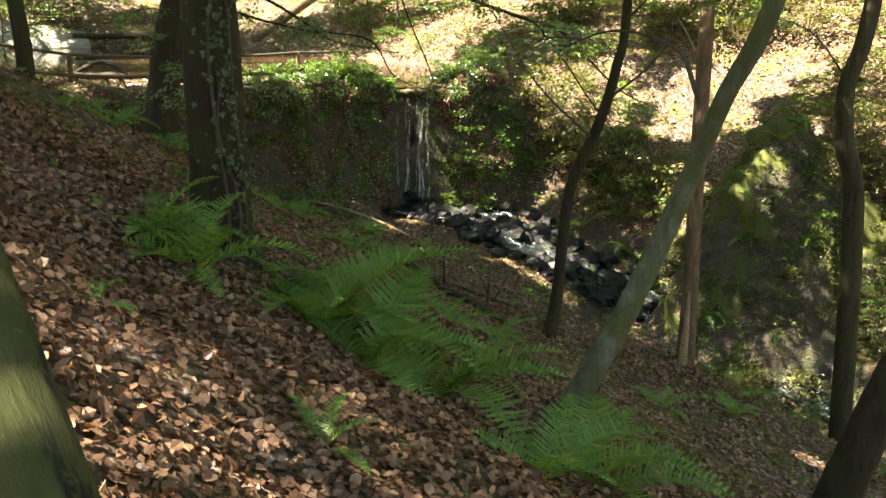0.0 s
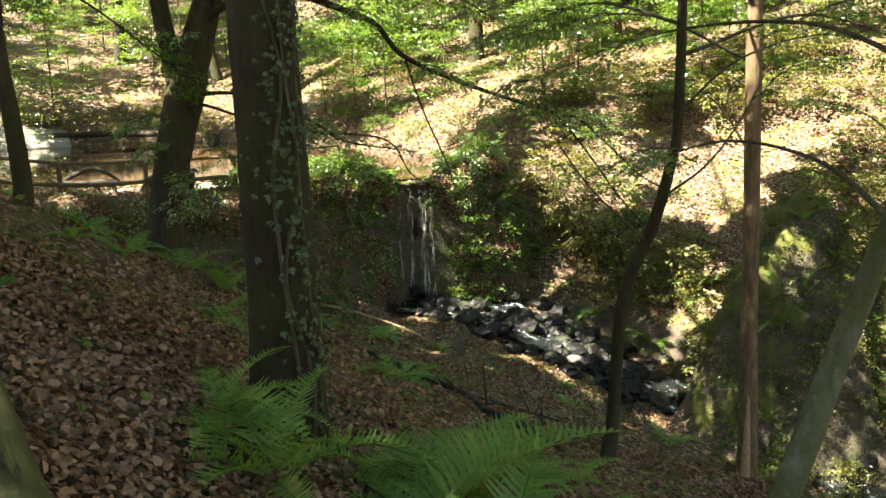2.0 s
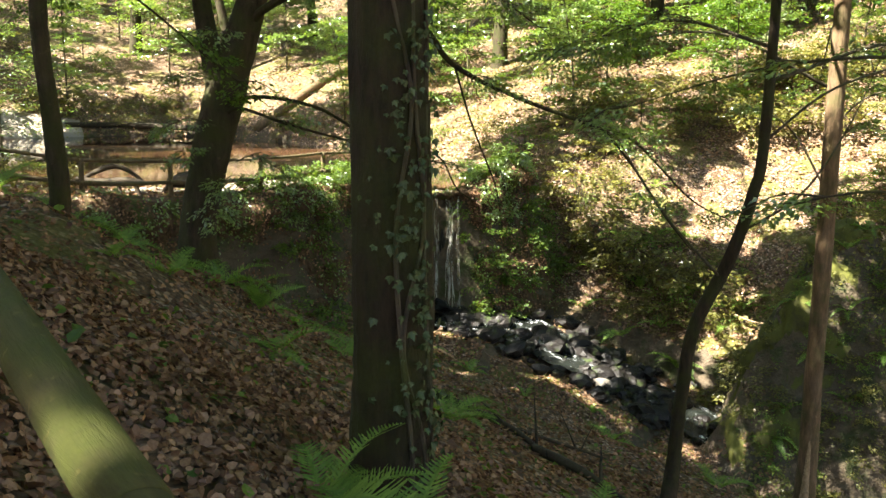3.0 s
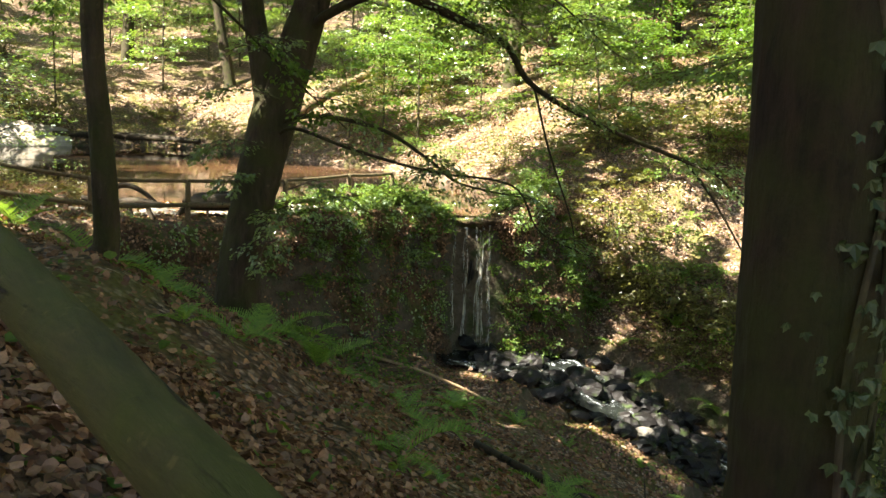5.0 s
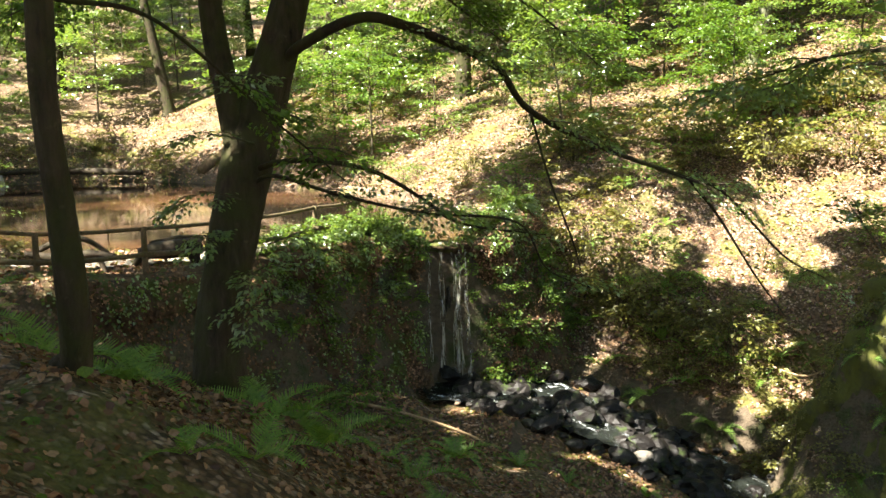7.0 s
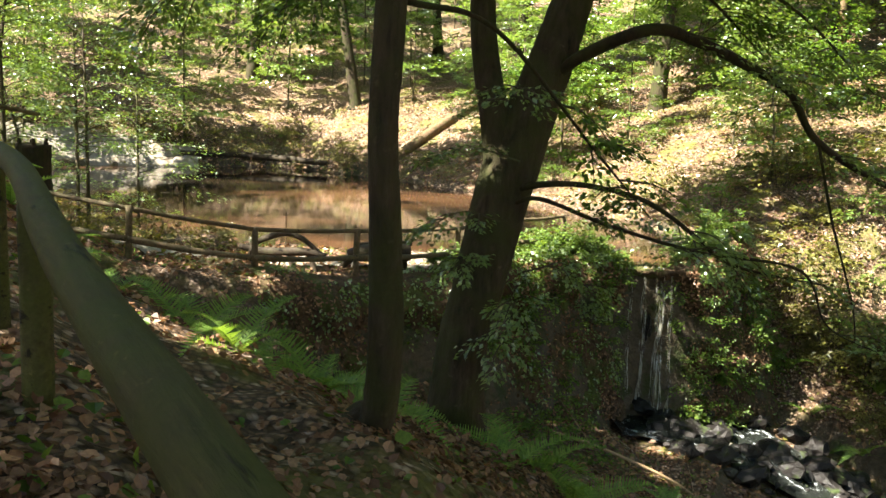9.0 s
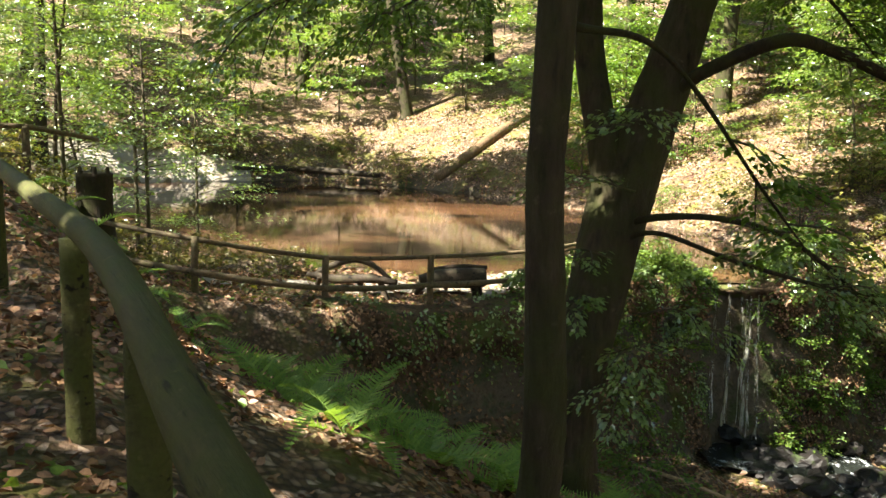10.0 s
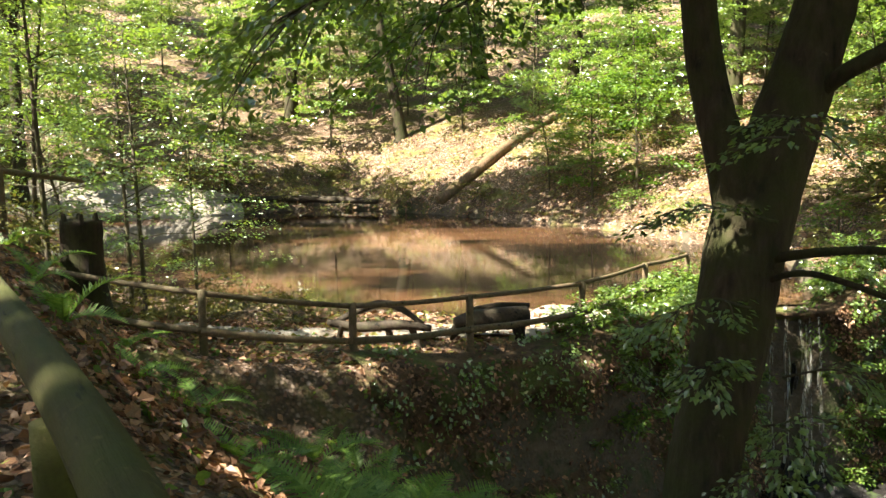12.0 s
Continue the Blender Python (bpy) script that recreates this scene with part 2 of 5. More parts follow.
# ---------------------------------------------------------------- mesh tools
def mesh(name, verts, faces, mat, smooth=True):
    me = bpy.data.meshes.new(name)
    v = np.asarray(verts, dtype=np.float32).reshape(-1, 3)
    if isinstance(faces, np.ndarray):
        k = faces.shape[1]
        me.vertices.add(len(v))
        me.vertices.foreach_set("co", v.ravel())
        me.loops.add(faces.size)
        me.loops.foreach_set("vertex_index", faces.astype(np.int32).ravel())
        me.polygons.add(len(faces))
        me.polygons.foreach_set("loop_start", np.arange(0, faces.size, k, dtype=np.int32))
        me.update(calc_edges=True)
    else:
        me.from_pydata(v.tolist(), [], faces)
    me.polygons.foreach_set("use_smooth", np.full(len(me.polygons), smooth))
    me.materials.append(mat)
    return me


def child(name, me, parent, label=""):
    ob = new(name, me)
    ob.parent = parent
    return tagged(ob, label=label)


def thing(name, label, category, group="", kind="", at=(0, 0, 0)):
    ob = new(name)
    ob.empty_display_size = 0.1
    ob.location = at
    return tagged(ob, label, category, group, kind)


def smoothstep(a, b, x):
    t = np.clip((x - a) / (b - a), 0, 1)
    return t * t * (3 - 2 * t)


def curve_points(pts, n):
    """A smooth line of n points through the given ones."""
    p = np.array(pts, float)
    k = len(p)
    if k == 2:
        return np.linspace(p[0], p[1], n)
    t = np.linspace(0, k - 1, n)
    i = np.clip(t.astype(int), 0, k - 2)
    f = (t - i)[:, None]
    e = np.vstack([2 * p[0] - p[1], p, 2 * p[-1] - p[-2]])
    a, b, c, d = e[i], e[i + 1], e[i + 2], e[i + 3]
    return 0.5 * (2 * b + (c - a) * f + (2 * a - 5 * b + 4 * c - d) * f ** 2 + (3 * b - a - 3 * c + d) * f ** 3)


def tube(pts, radii, sides=10, steps=None, rough=0.0, seed=0, cap=True):
    """Vertices and quads of a round limb along pts."""
    steps = steps or 6 * len(pts)
    p = curve_points(pts, steps)
    r = np.interp(np.linspace(0, 1, steps), np.linspace(0, 1, len(radii)), radii)
    tan = np.gradient(p, axis=0)
    tan /= np.linalg.norm(tan, axis=1)[:, None] + 1e-9
    ref = np.array([0.0, 1.0, 0.0]) if abs(tan[0][1]) < 0.8 else np.array([1.0, 0.0, 0.0])
    u = np.cross(tan, ref)
    u /= np.linalg.norm(u, axis=1)[:, None] + 1e-9
    w = np.cross(tan, u)
    a = np.linspace(0, 2 * np.pi, sides, endpoint=False)
    rs = np.random.default_rng(seed)
    ph = rs.uniform(0, 6.28, 6)
    lump = np.ones((steps, sides))
    if rough:
        s = np.linspace(0, 1, steps)[:, None] * steps / 3
        lump += rough * (np.sin(2 * a + ph[0] + s * 0.35) * 0.5 + np.sin(3 * a + ph[1] - s * 0.5) * 0.5 + np.sin(5 * a + ph[2] + s * 0.8) * 0.35)
        lump += rough * 0.6 * rs.normal(0, 0.3, (steps, sides))
    rr = r[:, None] * lump
    v = p[:, None, :] + rr[..., None] * (np.cos(a)[None, :, None] * u[:, None, :] + np.sin(a)[None, :, None] * w[:, None, :])
    v = v.reshape(-1, 3)
    i = np.arange(steps - 1)[:, None] * sides
    j = np.arange(sides)[None, :]
    j2 = (j + 1) % sides
    f = np.stack([i + j, i + j2, i + sides + j2, i + sides + j], -1).reshape(-1, 4)
    if cap:
        v = np.vstack([v, p[0], p[-1]])
        c0, c1 = len(v) - 2, len(v) - 1
        q = np.arange(sides)
        qn = (q + 1) % sides
        b = (steps - 1) * sides
        f = np.vstack([f, np.stack([qn, q, np.full(sides, c0), np.full(sides, c0)], -1), np.stack([b + q, b + qn, np.full(sides, c1), np.full(sides, c1)], -1)])
    return v, f


def join(bits):
    vs, fs, n = [], [], 0
    for v, f in bits:
        vs.append(v)
        fs.append(f + n)
        n += len(v)
    return np.vstack(vs), np.vstack(fs)


def tidy(name, v, f, mat, smooth=True):
    """A mesh from quads, some of which may be triangles with a doubled corner."""
    me = bpy.data.meshes.new(name)
    fl = [tuple(q) if q[2] != q[3] else tuple(q[:3]) for q in f.tolist()]
    me.from_pydata(np.asarray(v).tolist(), [], fl)
    me.polygons.foreach_set("use_smooth", np.full(len(me.polygons), smooth))
    me.materials.append(mat)
    return me


def leaf_quads(pos, along, normal, length, width):
    """Folded pointed leaves: six corners and two quads each."""
    along = along / (np.linalg.norm(along, axis=1)[:, None] + 1e-9)
    side = np.cross(normal, along)
    side /= np.linalg.norm(side, axis=1)[:, None] + 1e-9
    up = np.cross(along, side)
    L, W = length[:, None], width[:, None]
    v = np.stack([pos, pos + along * L * 0.45 + side * W * 0.5 + up * W * 0.14, pos + along * L - up * L * 0.08,
                  pos + along * L * 0.45 - side * W * 0.5 + up * W * 0.14], 1)
    n = len(pos)
    b = np.arange(n)[:, None] * 4
    f = np.concatenate([b + np.array([[0, 1, 2]]), b + np.array([[0, 2, 3]])], 1).reshape(-1, 3)
    return v.reshape(-1, 3), f


def broad_leaves(pos, along, normal, length, width, r):
    """Broader curled leaves of six corners."""
    along = unit(along)
    side = unit(np.cross(normal, along))
    up = np.cross(along, side)
    n = len(pos)
    L, W = length[:, None], width[:, None]
    curl = r.uniform(-0.1, 0.4, n)[:, None] * W
    pts = [pos]
    for t, w in ((0.28, 0.46), (0.66, 0.40), (1.0, 0.0), (0.62, -0.42), (0.25, -0.44)):
        j = r.uniform(0.75, 1.25, n)[:, None]
        pts.append(pos + along * L * t * (0.9 + 0.1 * j) + side * W * w * j + up * (curl * abs(w) * 1.6 - 0.06 * L * t))
    v = np.stack(pts, 1)
    b = np.arange(n)[:, None] * 6
    f = np.concatenate([b + np.array([[0, 1, 2]]), b + np.array([[0, 2, 3]]), b + np.array([[0, 3, 4]]), b + np.array([[0, 4, 5]])], 1).reshape(-1, 3)
    return v.reshape(-1, 3), f


def unit(v):
    return v / (np.linalg.norm(v, axis=-1, keepdims=True) + 1e-9)


def rand_dirs(n, flat=1.0, r=None):
    r = r or rng
    d = r.normal(0, 1, (n, 3))
    d[:, 2] *= flat
    return unit(d)


def spray_leaves(base, heading, length, leaf, droop=0.25, density=1.0, seed=0):
    """Leaves of flat fan-like twigs: base, heading (n,3), length (n)."""
    r = np.random.default_rng(seed)
    P, A, N, S = [], [], [], []
    n = len(base)
    heading = unit(heading)
    side = unit(np.cross(heading, np.tile([0.0, 0.0, 1.0], (n, 1))))
    k = int(16 * density)
    for i in range(k):
        t = (i + r.uniform(0.2, 0.8, n)) / k
        for sgn in (-1, 1):
            for sub in (0.25, 0.7, 1.0):
                keep = r.uniform(0, 1, n) < 0.8
                reach = length * 0.42 * (1 - 0.75 * t) * sub * sgn
                p = base + heading * (length * t)[:, None] + side * reach[:, None] + heading * (np.abs(reach) * 0.5)[:, None]
                p[:, 2] -= droop * length * (t ** 2 + (np.abs(reach) / length) ** 2) * 0.8
                p += r.normal(0, 0.02, p.shape) + r.normal(0, 0.05, p.shape) * length[:, None]
                a = heading * 0.8 + side * sgn * r.uniform(0.2, 1.1, n)[:, None] + r.normal(0, 0.25, p.shape)
                a[:, 2] -= 0.25
                nn = np.tile([0.0, 0.0, 1.0], (n, 1)) + r.normal(0, 0.38, p.shape)
                P.append(p[keep]); A.append(a[keep]); N.append(nn[keep])
                S.append((leaf * r.uniform(0.7, 1.25, n))[keep])
    P, A, N, S = np.vstack(P), np.vstack(A), np.vstack(N), np.concatenate(S)
    return leaf_quads(P, A, unit(N), S, S * 0.62)


# ---------------------------------------------------------------- lie of the land
def along_line(line, x, y):
    """Distance to a line in plan (positive on its left) and the value that it carries there."""
    L = np.array(line, float)
    best = np.full(x.shape, 1e9)
    sign = np.ones(x.shape)
    val = np.zeros(x.shape)
    for a, b in zip(L[:-1], L[1:]):
        dx, dy = b[0] - a[0], b[1] - a[1]
        ln = dx * dx + dy * dy
        t = np.clip(((x - a[0]) * dx + (y - a[1]) * dy) / ln, 0, 1)
        ox, oy = x - a[0] - t * dx, y - a[1] - t * dy
        d = np.hypot(ox, oy)
        hit = d < best
        best = np.where(hit, d, best)
        sign = np.where(hit, np.where(dx * (y - a[1]) - dy * (x - a[0]) >= 0, 1.0, -1.0), sign)
        val = np.where(hit, a[2] + t * (b[2] - a[2]), val)
    return best * sign, val


def inside(poly, x, y):
    c = np.zeros(x.shape, bool)
    n = len(poly)
    for i in range(n):
        (x1, y1), (x2, y2) = poly[i][:2], poly[(i + 1) % n][:2]
        c ^= ((y1 > y) != (y2 > y)) & (x < (x2 - x1) * (y - y1) / (y2 - y1 + 1e-12) + x1)
    return c


def softly(line, x, y):
    """The value that a line carries, averaged over all its length with the near parts counting most."""
    num, den = np.zeros(x.shape), np.zeros(x.shape)
    for px, py, v in curve_points(line, 70):
        w = 1 / ((x - px) ** 2 + (y - py) ** 2 + 0.6) ** 1.5
        num += w * v
        den += w
    return num / den


DAM_EDGE = [(-22, 19, 2.4), (-14, 20.4, 1.9), (-12, 21.2, 1.15), (-9.9, 21.3, 0.62), (-8.0, 22.4, 0.36), (-6.3, 23.7, 0.0), (-4.4, 25.4, 0.0), (-3.0, 27.2, 0.0),
            (-1.5, 29.1, -0.1), (-0.35, 30.05, -0.45), (1.15, 30.25, -0.45), (1.8, 30.6, 0.0), (2.7, 31.6, 0.2), (3.0, 33.7, 0.3), (2.4, 36.0, 0.0)]
FACE = [1.2, 1.2, 1.2, 1.2, 1.3, 2.4, 3.2, 3.6, 5.0, 9.0, 9.0, 6.0, 3.6, 2.4, 1.2]
TOE = [(60, -40, -16), (45, -10, -12), (24, 8, -9.5), (14, 20, -7.6), (11, 25.5, -6.4), (8.6, 28.6, -5.4), (6.4, 30.2, -4.9), (4.2, 31.4, -4.3), (2.9, 33.2, -2.6), (2.4, 36, -0.4), (1.5, 39, -0.25), (-3, 46.5, -0.3),
       (-10, 53, -0.3), (-16, 57, -0.3), (-25, 52, -0.3), (-34, 44, 0.3), (-60, 40, 2)]
BED = [(-0.5, 29.0, -4.3), (0.9, 29.2, -4.45), (2.6, 29.0, -4.65), (4.3, 28.0, -5.3), (5.7, 27.4, -5.9), (7.2, 26.9, -6.5), (8.5, 25.6, -7.1), (10.3, 24.4, -7.7), (13, 20.5, -8.4), (22, 8, -10), (44, -14, -13)]
RIDGE = [(8.9, 24.9, -4.6), (9.6, 25.3, -2.7), (10.6, 25.7, -1.3), (11.5, 26.0, -0.4), (12.2, 26.2, -0.5), (12.8, 26.4, -2.0), (15.5, 25.0, -3.6), (19, 22, -5.5)]
POND_EDGE = [(-13, 29.5), (-9, 27.6), (-6.5, 27.3), (-4.6, 28.2), (-2.6, 30.2), (-0.9, 31.2), (-0.35, 29.95), (1.15, 30.15), (1.5, 32.0), (2.2, 36), (1.4, 39), (-3, 46.5), (-10, 53), (-16, 57), (-25, 52),
             (-30, 44), (-26, 37), (-18, 32)]


def height(x, y):
    x, y = np.asarray(x, float), np.asarray(y, float)
    s = -0.565 * (x - 1.5) + 0.825 * (y + 0.5)
    d = 0.825 * (x - 1.5) + 0.565 * (y + 0.5)
    pz = np.interp(s, [-80, -8, 0, 5.3, 8.5, 12.5, 25, 60, 200], [-4, 0.3, 0.93, 1.46, 2.0, 2.2, 2.5, 3.0, 5.0])
    near = pz - 0.57 * np.clip(d - 0.35, 0, 9) - 0.36 * np.maximum(0, d - 9.35) - 0.4 * np.maximum(0, d - 12.9) + 0.55 * np.clip(-d - 1.3, 0, 50)
    near += 0.25 * smoothstep(11, 13.5, s) * (1 - smoothstep(14.5, 17, s)) * smoothstep(1.4, 2.2, d) * (1 - smoothstep(3, 5.5, d))
    near += 0.4 * np.exp(-((x + 4.0) ** 2 + (y - 16.9) ** 2) / 2.4) + 0.45 * np.exp(-((x + 0.8) ** 2 + (y - 26.0) ** 2) / 3.0)
    near -= 0.75 * smoothstep(16, 19.5, s) * smoothstep(0.8, 2.6, d) * (1 - smoothstep(5, 9, d))
    ed, ez = along_line(DAM_EDGE, x, y)
    _, ek = along_line([(a, b, k) for (a, b, c), k in zip(DAM_EDGE, FACE)], x, y)
    ed = np.abs(ed)
    dam = np.where(inside(DAM_EDGE + [(-3, 50), (-22, 48)], x, y), ez * np.clip(1 - ed / 5, 0, 1), ez - ek * np.maximum(0, ed - 0.3))
    td = np.abs(along_line(TOE, x, y)[0])
    tz = softly(TOE, x, y)
    far = np.where(inside(TOE + [(-500, 60), (-500, 700), (700, 700), (700, -60)], x, y), tz + 0.60 * np.minimum(td, 6) + 0.42 * np.clip(td - 6, 0, 90), tz - 4 * td)
    rd, rz = along_line(RIDGE, x, y)
    far = np.maximum(far, rz - 0.5 - 2.0 * np.maximum(0, np.abs(rd) - 0.35))
    bd, bz = along_line(BED, x, y)
    bed = bz + 0.1 * np.maximum(0, np.abs(bd) - 1.2) - 0.6 * np.maximum(0, np.abs(bd) - 3)
    z = np.maximum(np.maximum(near, bed), np.maximum(far, dam))
    w = inside(POND_EDGE, x, y)
    pd, _ = along_line([(a, b, 0) for a, b in POND_EDGE + POND_EDGE[:1]], x, y)
    return np.where(w, np.minimum(z, -0.38 - np.minimum(0.7, 0.3 * np.abs(pd))), z)


def bumps(x, y, w=1.0):
    w = w * (1 - 0.85 * smoothstep(0, 6, np.maximum(np.maximum(-16 - x, x - 15), np.maximum(-3 - y, y - 37))))
    return w * (0.10 * np.sin(1.3 * x + 0.6 * np.sin(1.1 * y)) * np.sin(1.7 * y + 0.8 * np.sin(0.9 * x)) + 0.045 * np.sin(3.9 * x + 1.7 * y + np.sin(2.3 * y)) * np.sin(4.3 * y - 1.1 * x)
                + 0.02 * np.sin(9.1 * x + 3 * y) * np.sin(8.3 * y - 2.7 * x))


def ground(x, y):
    x, y = np.asarray(x, float), np.asarray(y, float)
    z = height(x, y)
    calm = np.where(inside(POND_EDGE, x, y), 0.15, 1.0)
    bd, _ = along_line(BED, x, y)
    return z + bumps(x, y) * calm * (0.5 + 0.5 * smoothstep(0.5, 2, np.abs(bd)))


def gz(x, y):
    return float(ground(np.array([x]), np.array([y]))[0])


def build_ground():
    core_x = np.arange(-16, 15.01, 0.25)
    out = np.cumsum(0.25 * 1.085 ** np.arange(1, 62))
    xs = np.concatenate([-16 - out[::-1], core_x, 15 + out])
    core_y = np.arange(-3, 37.01, 0.25)
    ys = np.concatenate([-3 - out[::-1], core_y, 37 + out])
    X, Y = np.meshgrid(xs, ys)
    Z = ground(X, Y)
    v = np.stack([X, Y, Z], -1).reshape(-1, 3)
    nx = len(xs)
    i = np.arange(len(ys) - 1)[:, None] * nx + np.arange(nx - 1)[None, :]
    f = np.stack([i, i + 1, i + 1 + nx, i + nx], -1).reshape(-1, 4)
    tagged(new("ground", mesh("ground", v, f, GROUND)), "woodland slope strewn with brown fallen leaves and moss", "ground", kind="structure")


def flat_water(name, poly, z, mat, label):
    bm = bmesh.new()
    bm.faces.new([bm.verts.new((x, y, z)) for x, y in poly])
    bmesh.ops.triangulate(bm, faces=bm.faces[:])
    me = bpy.data.meshes.new(name)
    bm.to_mesh(me)
    bm.free()
    me.materials.append(mat)
    tagged(new(name, me), label, "water", kind="structure")


def strip(name, line, widths, lift, mat, label, category, kind, across=8, steps=60, z_from_ground=True):
    p = curve_points(line, steps)
    t = np.gradient(p, axis=0)
    n = np.stack([-t[:, 1], t[:, 0], 0 * t[:, 0]], -1)
    n = unit(n)
    w = np.interp(np.linspace(0, 1, steps), np.linspace(0, 1, len(widths)), widths)
    o = np.linspace(-0.5, 0.5, across)
    v = p[:, None, :] + n[:, None, :] * (w[:, None] * o[None, :])[..., None]
    if z_from_ground:
        v[..., 2] = height(v[..., 0], v[..., 1]) + bumps(v[..., 0], v[..., 1]) + lift
    else:
        v[..., 2] += lift + 0.03 * np.sin(5 * v[..., 0] + 3 * v[..., 1])
    i = np.arange(steps - 1)[:, None] * across + np.arange(across - 1)[None, :]
    f = np.stack([i, i + 1, i + 1 + across, i + across], -1).reshape(-1, 4)
    return tagged(new(name, mesh(name, v.reshape(-1, 3), f, mat)), label, category, kind=kind)


build_ground()
flat_water("pond_water", [(x, y) for x, y in POND_EDGE], -0.36, POND, "still brown pond reflecting the sunlit wood")
strip("stream_water", BED[:9], [2.8, 3.0, 2.7, 2.4, 2.2, 2.0, 1.8, 1.8, 1.9], 0.17, STREAM, "dark shallow stream broken by white water over stones", "water", "structure", across=14, steps=110, z_from_ground=False)
strip("gravel_path", [(-11.5, 24.6, 0), (-8.6, 25.2, 0), (-6.2, 25.9, 0), (-4.4, 27.3, 0), (-3.0, 29.3, 0)], [1.0, 1.5, 1.6, 1.6, 1.2], 0.05, GRAVEL, "pale trodden gravel path along the pond edge", "path", "structure", across=10)

strip("sand_shore", [(-33, 46, 0), (-29, 49.6, 0), (-25, 52.6, 0), (-20, 55.2, 0)], [3.0, 4.6, 4.6, 2.0], 0.06, GRAVEL, "bare pale sand and gravel shore of the pond", "shore", "structure", across=10)


def dam_face():
    """The steep earth and root face of the dam, lumpy and undercut, with leaves and plants clinging to it."""
    edge = curve_points([(x, y, z) for x, y, z in DAM_EDGE[4:14]], 260)
    steep = np.interp(np.linspace(4, 13, 260), np.arange(len(FACE)), FACE)
    tan = unit(np.gradient(edge[:, :2], axis=0))
    out = np.stack([tan[:, 1], -tan[:, 0]], -1)
    rows = 56
    h = np.linspace(-0.12, 4.6, rows)
    V = np.zeros((260, rows, 3))
    for i in range(260):
        for j in range(rows):
            o = 0.34 + max(0.0, h[j]) / steep[i]
            q = Vector((edge[i][0] * 0.8, edge[i][1] * 0.8, h[j] * 0.9))
            o += 0.42 * noise.noise(q) + 0.2 * noise.noise(q * 2.6) + 0.09 * noise.noise(q * 6.5) + 0.05 * noise.noise(q * 15) + 0.06
            o += 0.22 * math.exp(-((h[j] - 0.35) / 0.3) ** 2) - 0.3 * math.exp(-((h[j] - 1.5) / 0.6) ** 2)
            o -= 0.75 * math.exp(-((edge[i][0] - 0.42) / 0.8) ** 4) * min(1.0, max(0.0, h[j]) * 3)
            V[i, j] = (edge[i][0] + out[i][0] * o, edge[i][1] + out[i][1] * o, edge[i][2] - h[j])
    V[:, 0, :2] = edge[:, :2] - out * 0.3
    i = np.arange(259)[:, None] * rows + np.arange(rows - 1)[None, :]
    f = np.stack([i, i + 1, i + 1 + rows, i + rows], -1).reshape(-1, 4)
    tagged(new("dam_bank", mesh("dam_bank", V.reshape(-1, 3), f, BANK)), "steep brown earth and root bank below the pond fence", "bank", kind="structure")
    r = np.random.default_rng(77)
    for name, count, mat, leaf, cut, sign, label in (("bank_leaves", 11000, DEAD, 0.085, -0.06, 1, "brown dead leaves caught on the earth bank"), ("bank_plants", 2600, BRAMBLE, 0.08, 0.08, -1, "small green leaves trailing over the earth bank"), ("bank_plants", 5000, LEAF_SUN, 0.085, 0.02, -1, "light green leaves hanging from the bank top")):
        a, b = r.integers(0, 260, count * 3), (rows * r.uniform(0, 1, count * 3) ** (2.2 if mat is LEAF_SUN else 1.2)).astype(int)
        p = V[a, b]
        n3 = np.array([noise.noise(Vector((q[0] * 1.1, q[1] * 1.1, q[2] * 1.6))) for q in p])
        far_from_fall = np.abs(p[:, 0] - 0.42) > 0.75
        keep = (n3 * sign < -cut) & far_from_fall & (p[:, 2] > -4.4)
        p, a = p[keep][:count], a[keep][:count]
        n = len(p)
        o3 = np.concatenate([out[a], np.full((n, 1), 0.5)], 1)
        p = p + o3 * r.uniform(0.0, 0.16 if mat is not DEAD else 0.04, n)[:, None] + r.normal(0, 0.05, (n, 3))
        al = o3 * 0.6 + r.normal(0, 0.6, (n, 3)) - np.array([0, 0, 0.7])
        sz = leaf * r.uniform(0.6, 1.3, n)
        v, f = leaf_quads(p, al, unit(o3 + r.normal(0, 0.45, (n, 3))), sz, sz * 0.65)
        tagged(new(name, mesh(name, v, f, mat, False)), label, "leaves", kind="stuff")


dam_face()


def waterfall():
    t = thing("waterfall", "thin white waterfall falling over the mossy dam into a pool", "waterfall", kind="structure")
    r = np.random.default_rng(3)
    heads = [(-0.44, -0.75), (-0.37, -0.7), (-0.06, -0.42), (0.0, -0.42), (0.3, -0.42), (0.36, -0.42), (0.43, -0.42), (0.62, -0.6)]
    for n, (x0, lip) in enumerate(heads):
        wide = r.uniform(0.05, 0.10)
        k, m = 4, 26
        u = np.linspace(-0.5, 0.5, k)
        s = np.linspace(0, 1, m)
        mid = x0 + 0.12 * (x0 - 0.1) * s + 0.02 * np.sin(9 * s + n) + 0.015 * np.sin(23 * s + 2 * n)
        xx = mid[:, None] + (wide * (0.6 + 0.9 * s))[:, None] * u[None, :]
        yy = 29.0 - 0.1 * r.uniform(0, 2) - 0.55 * np.sqrt(s)[:, None] - 0.02 * np.cos(6 * u)[None, :]
        zz = lip + 0.05 - (lip + 4.3) * s[:, None] ** 1.15 + 0 * u[None, :]
        v = np.stack([xx + 0.32, yy + 0.98 + 0 * xx, zz], -1).reshape(-1, 3)
        i = np.arange(m - 1)[:, None] * k + np.arange(k - 1)[None, :]
        f = np.stack([i, i + 1, i + 1 + k, i + k], -1).reshape(-1, 4)
        child("water_strand", mesh("water_strand", v, f, FALL), t)


waterfall()


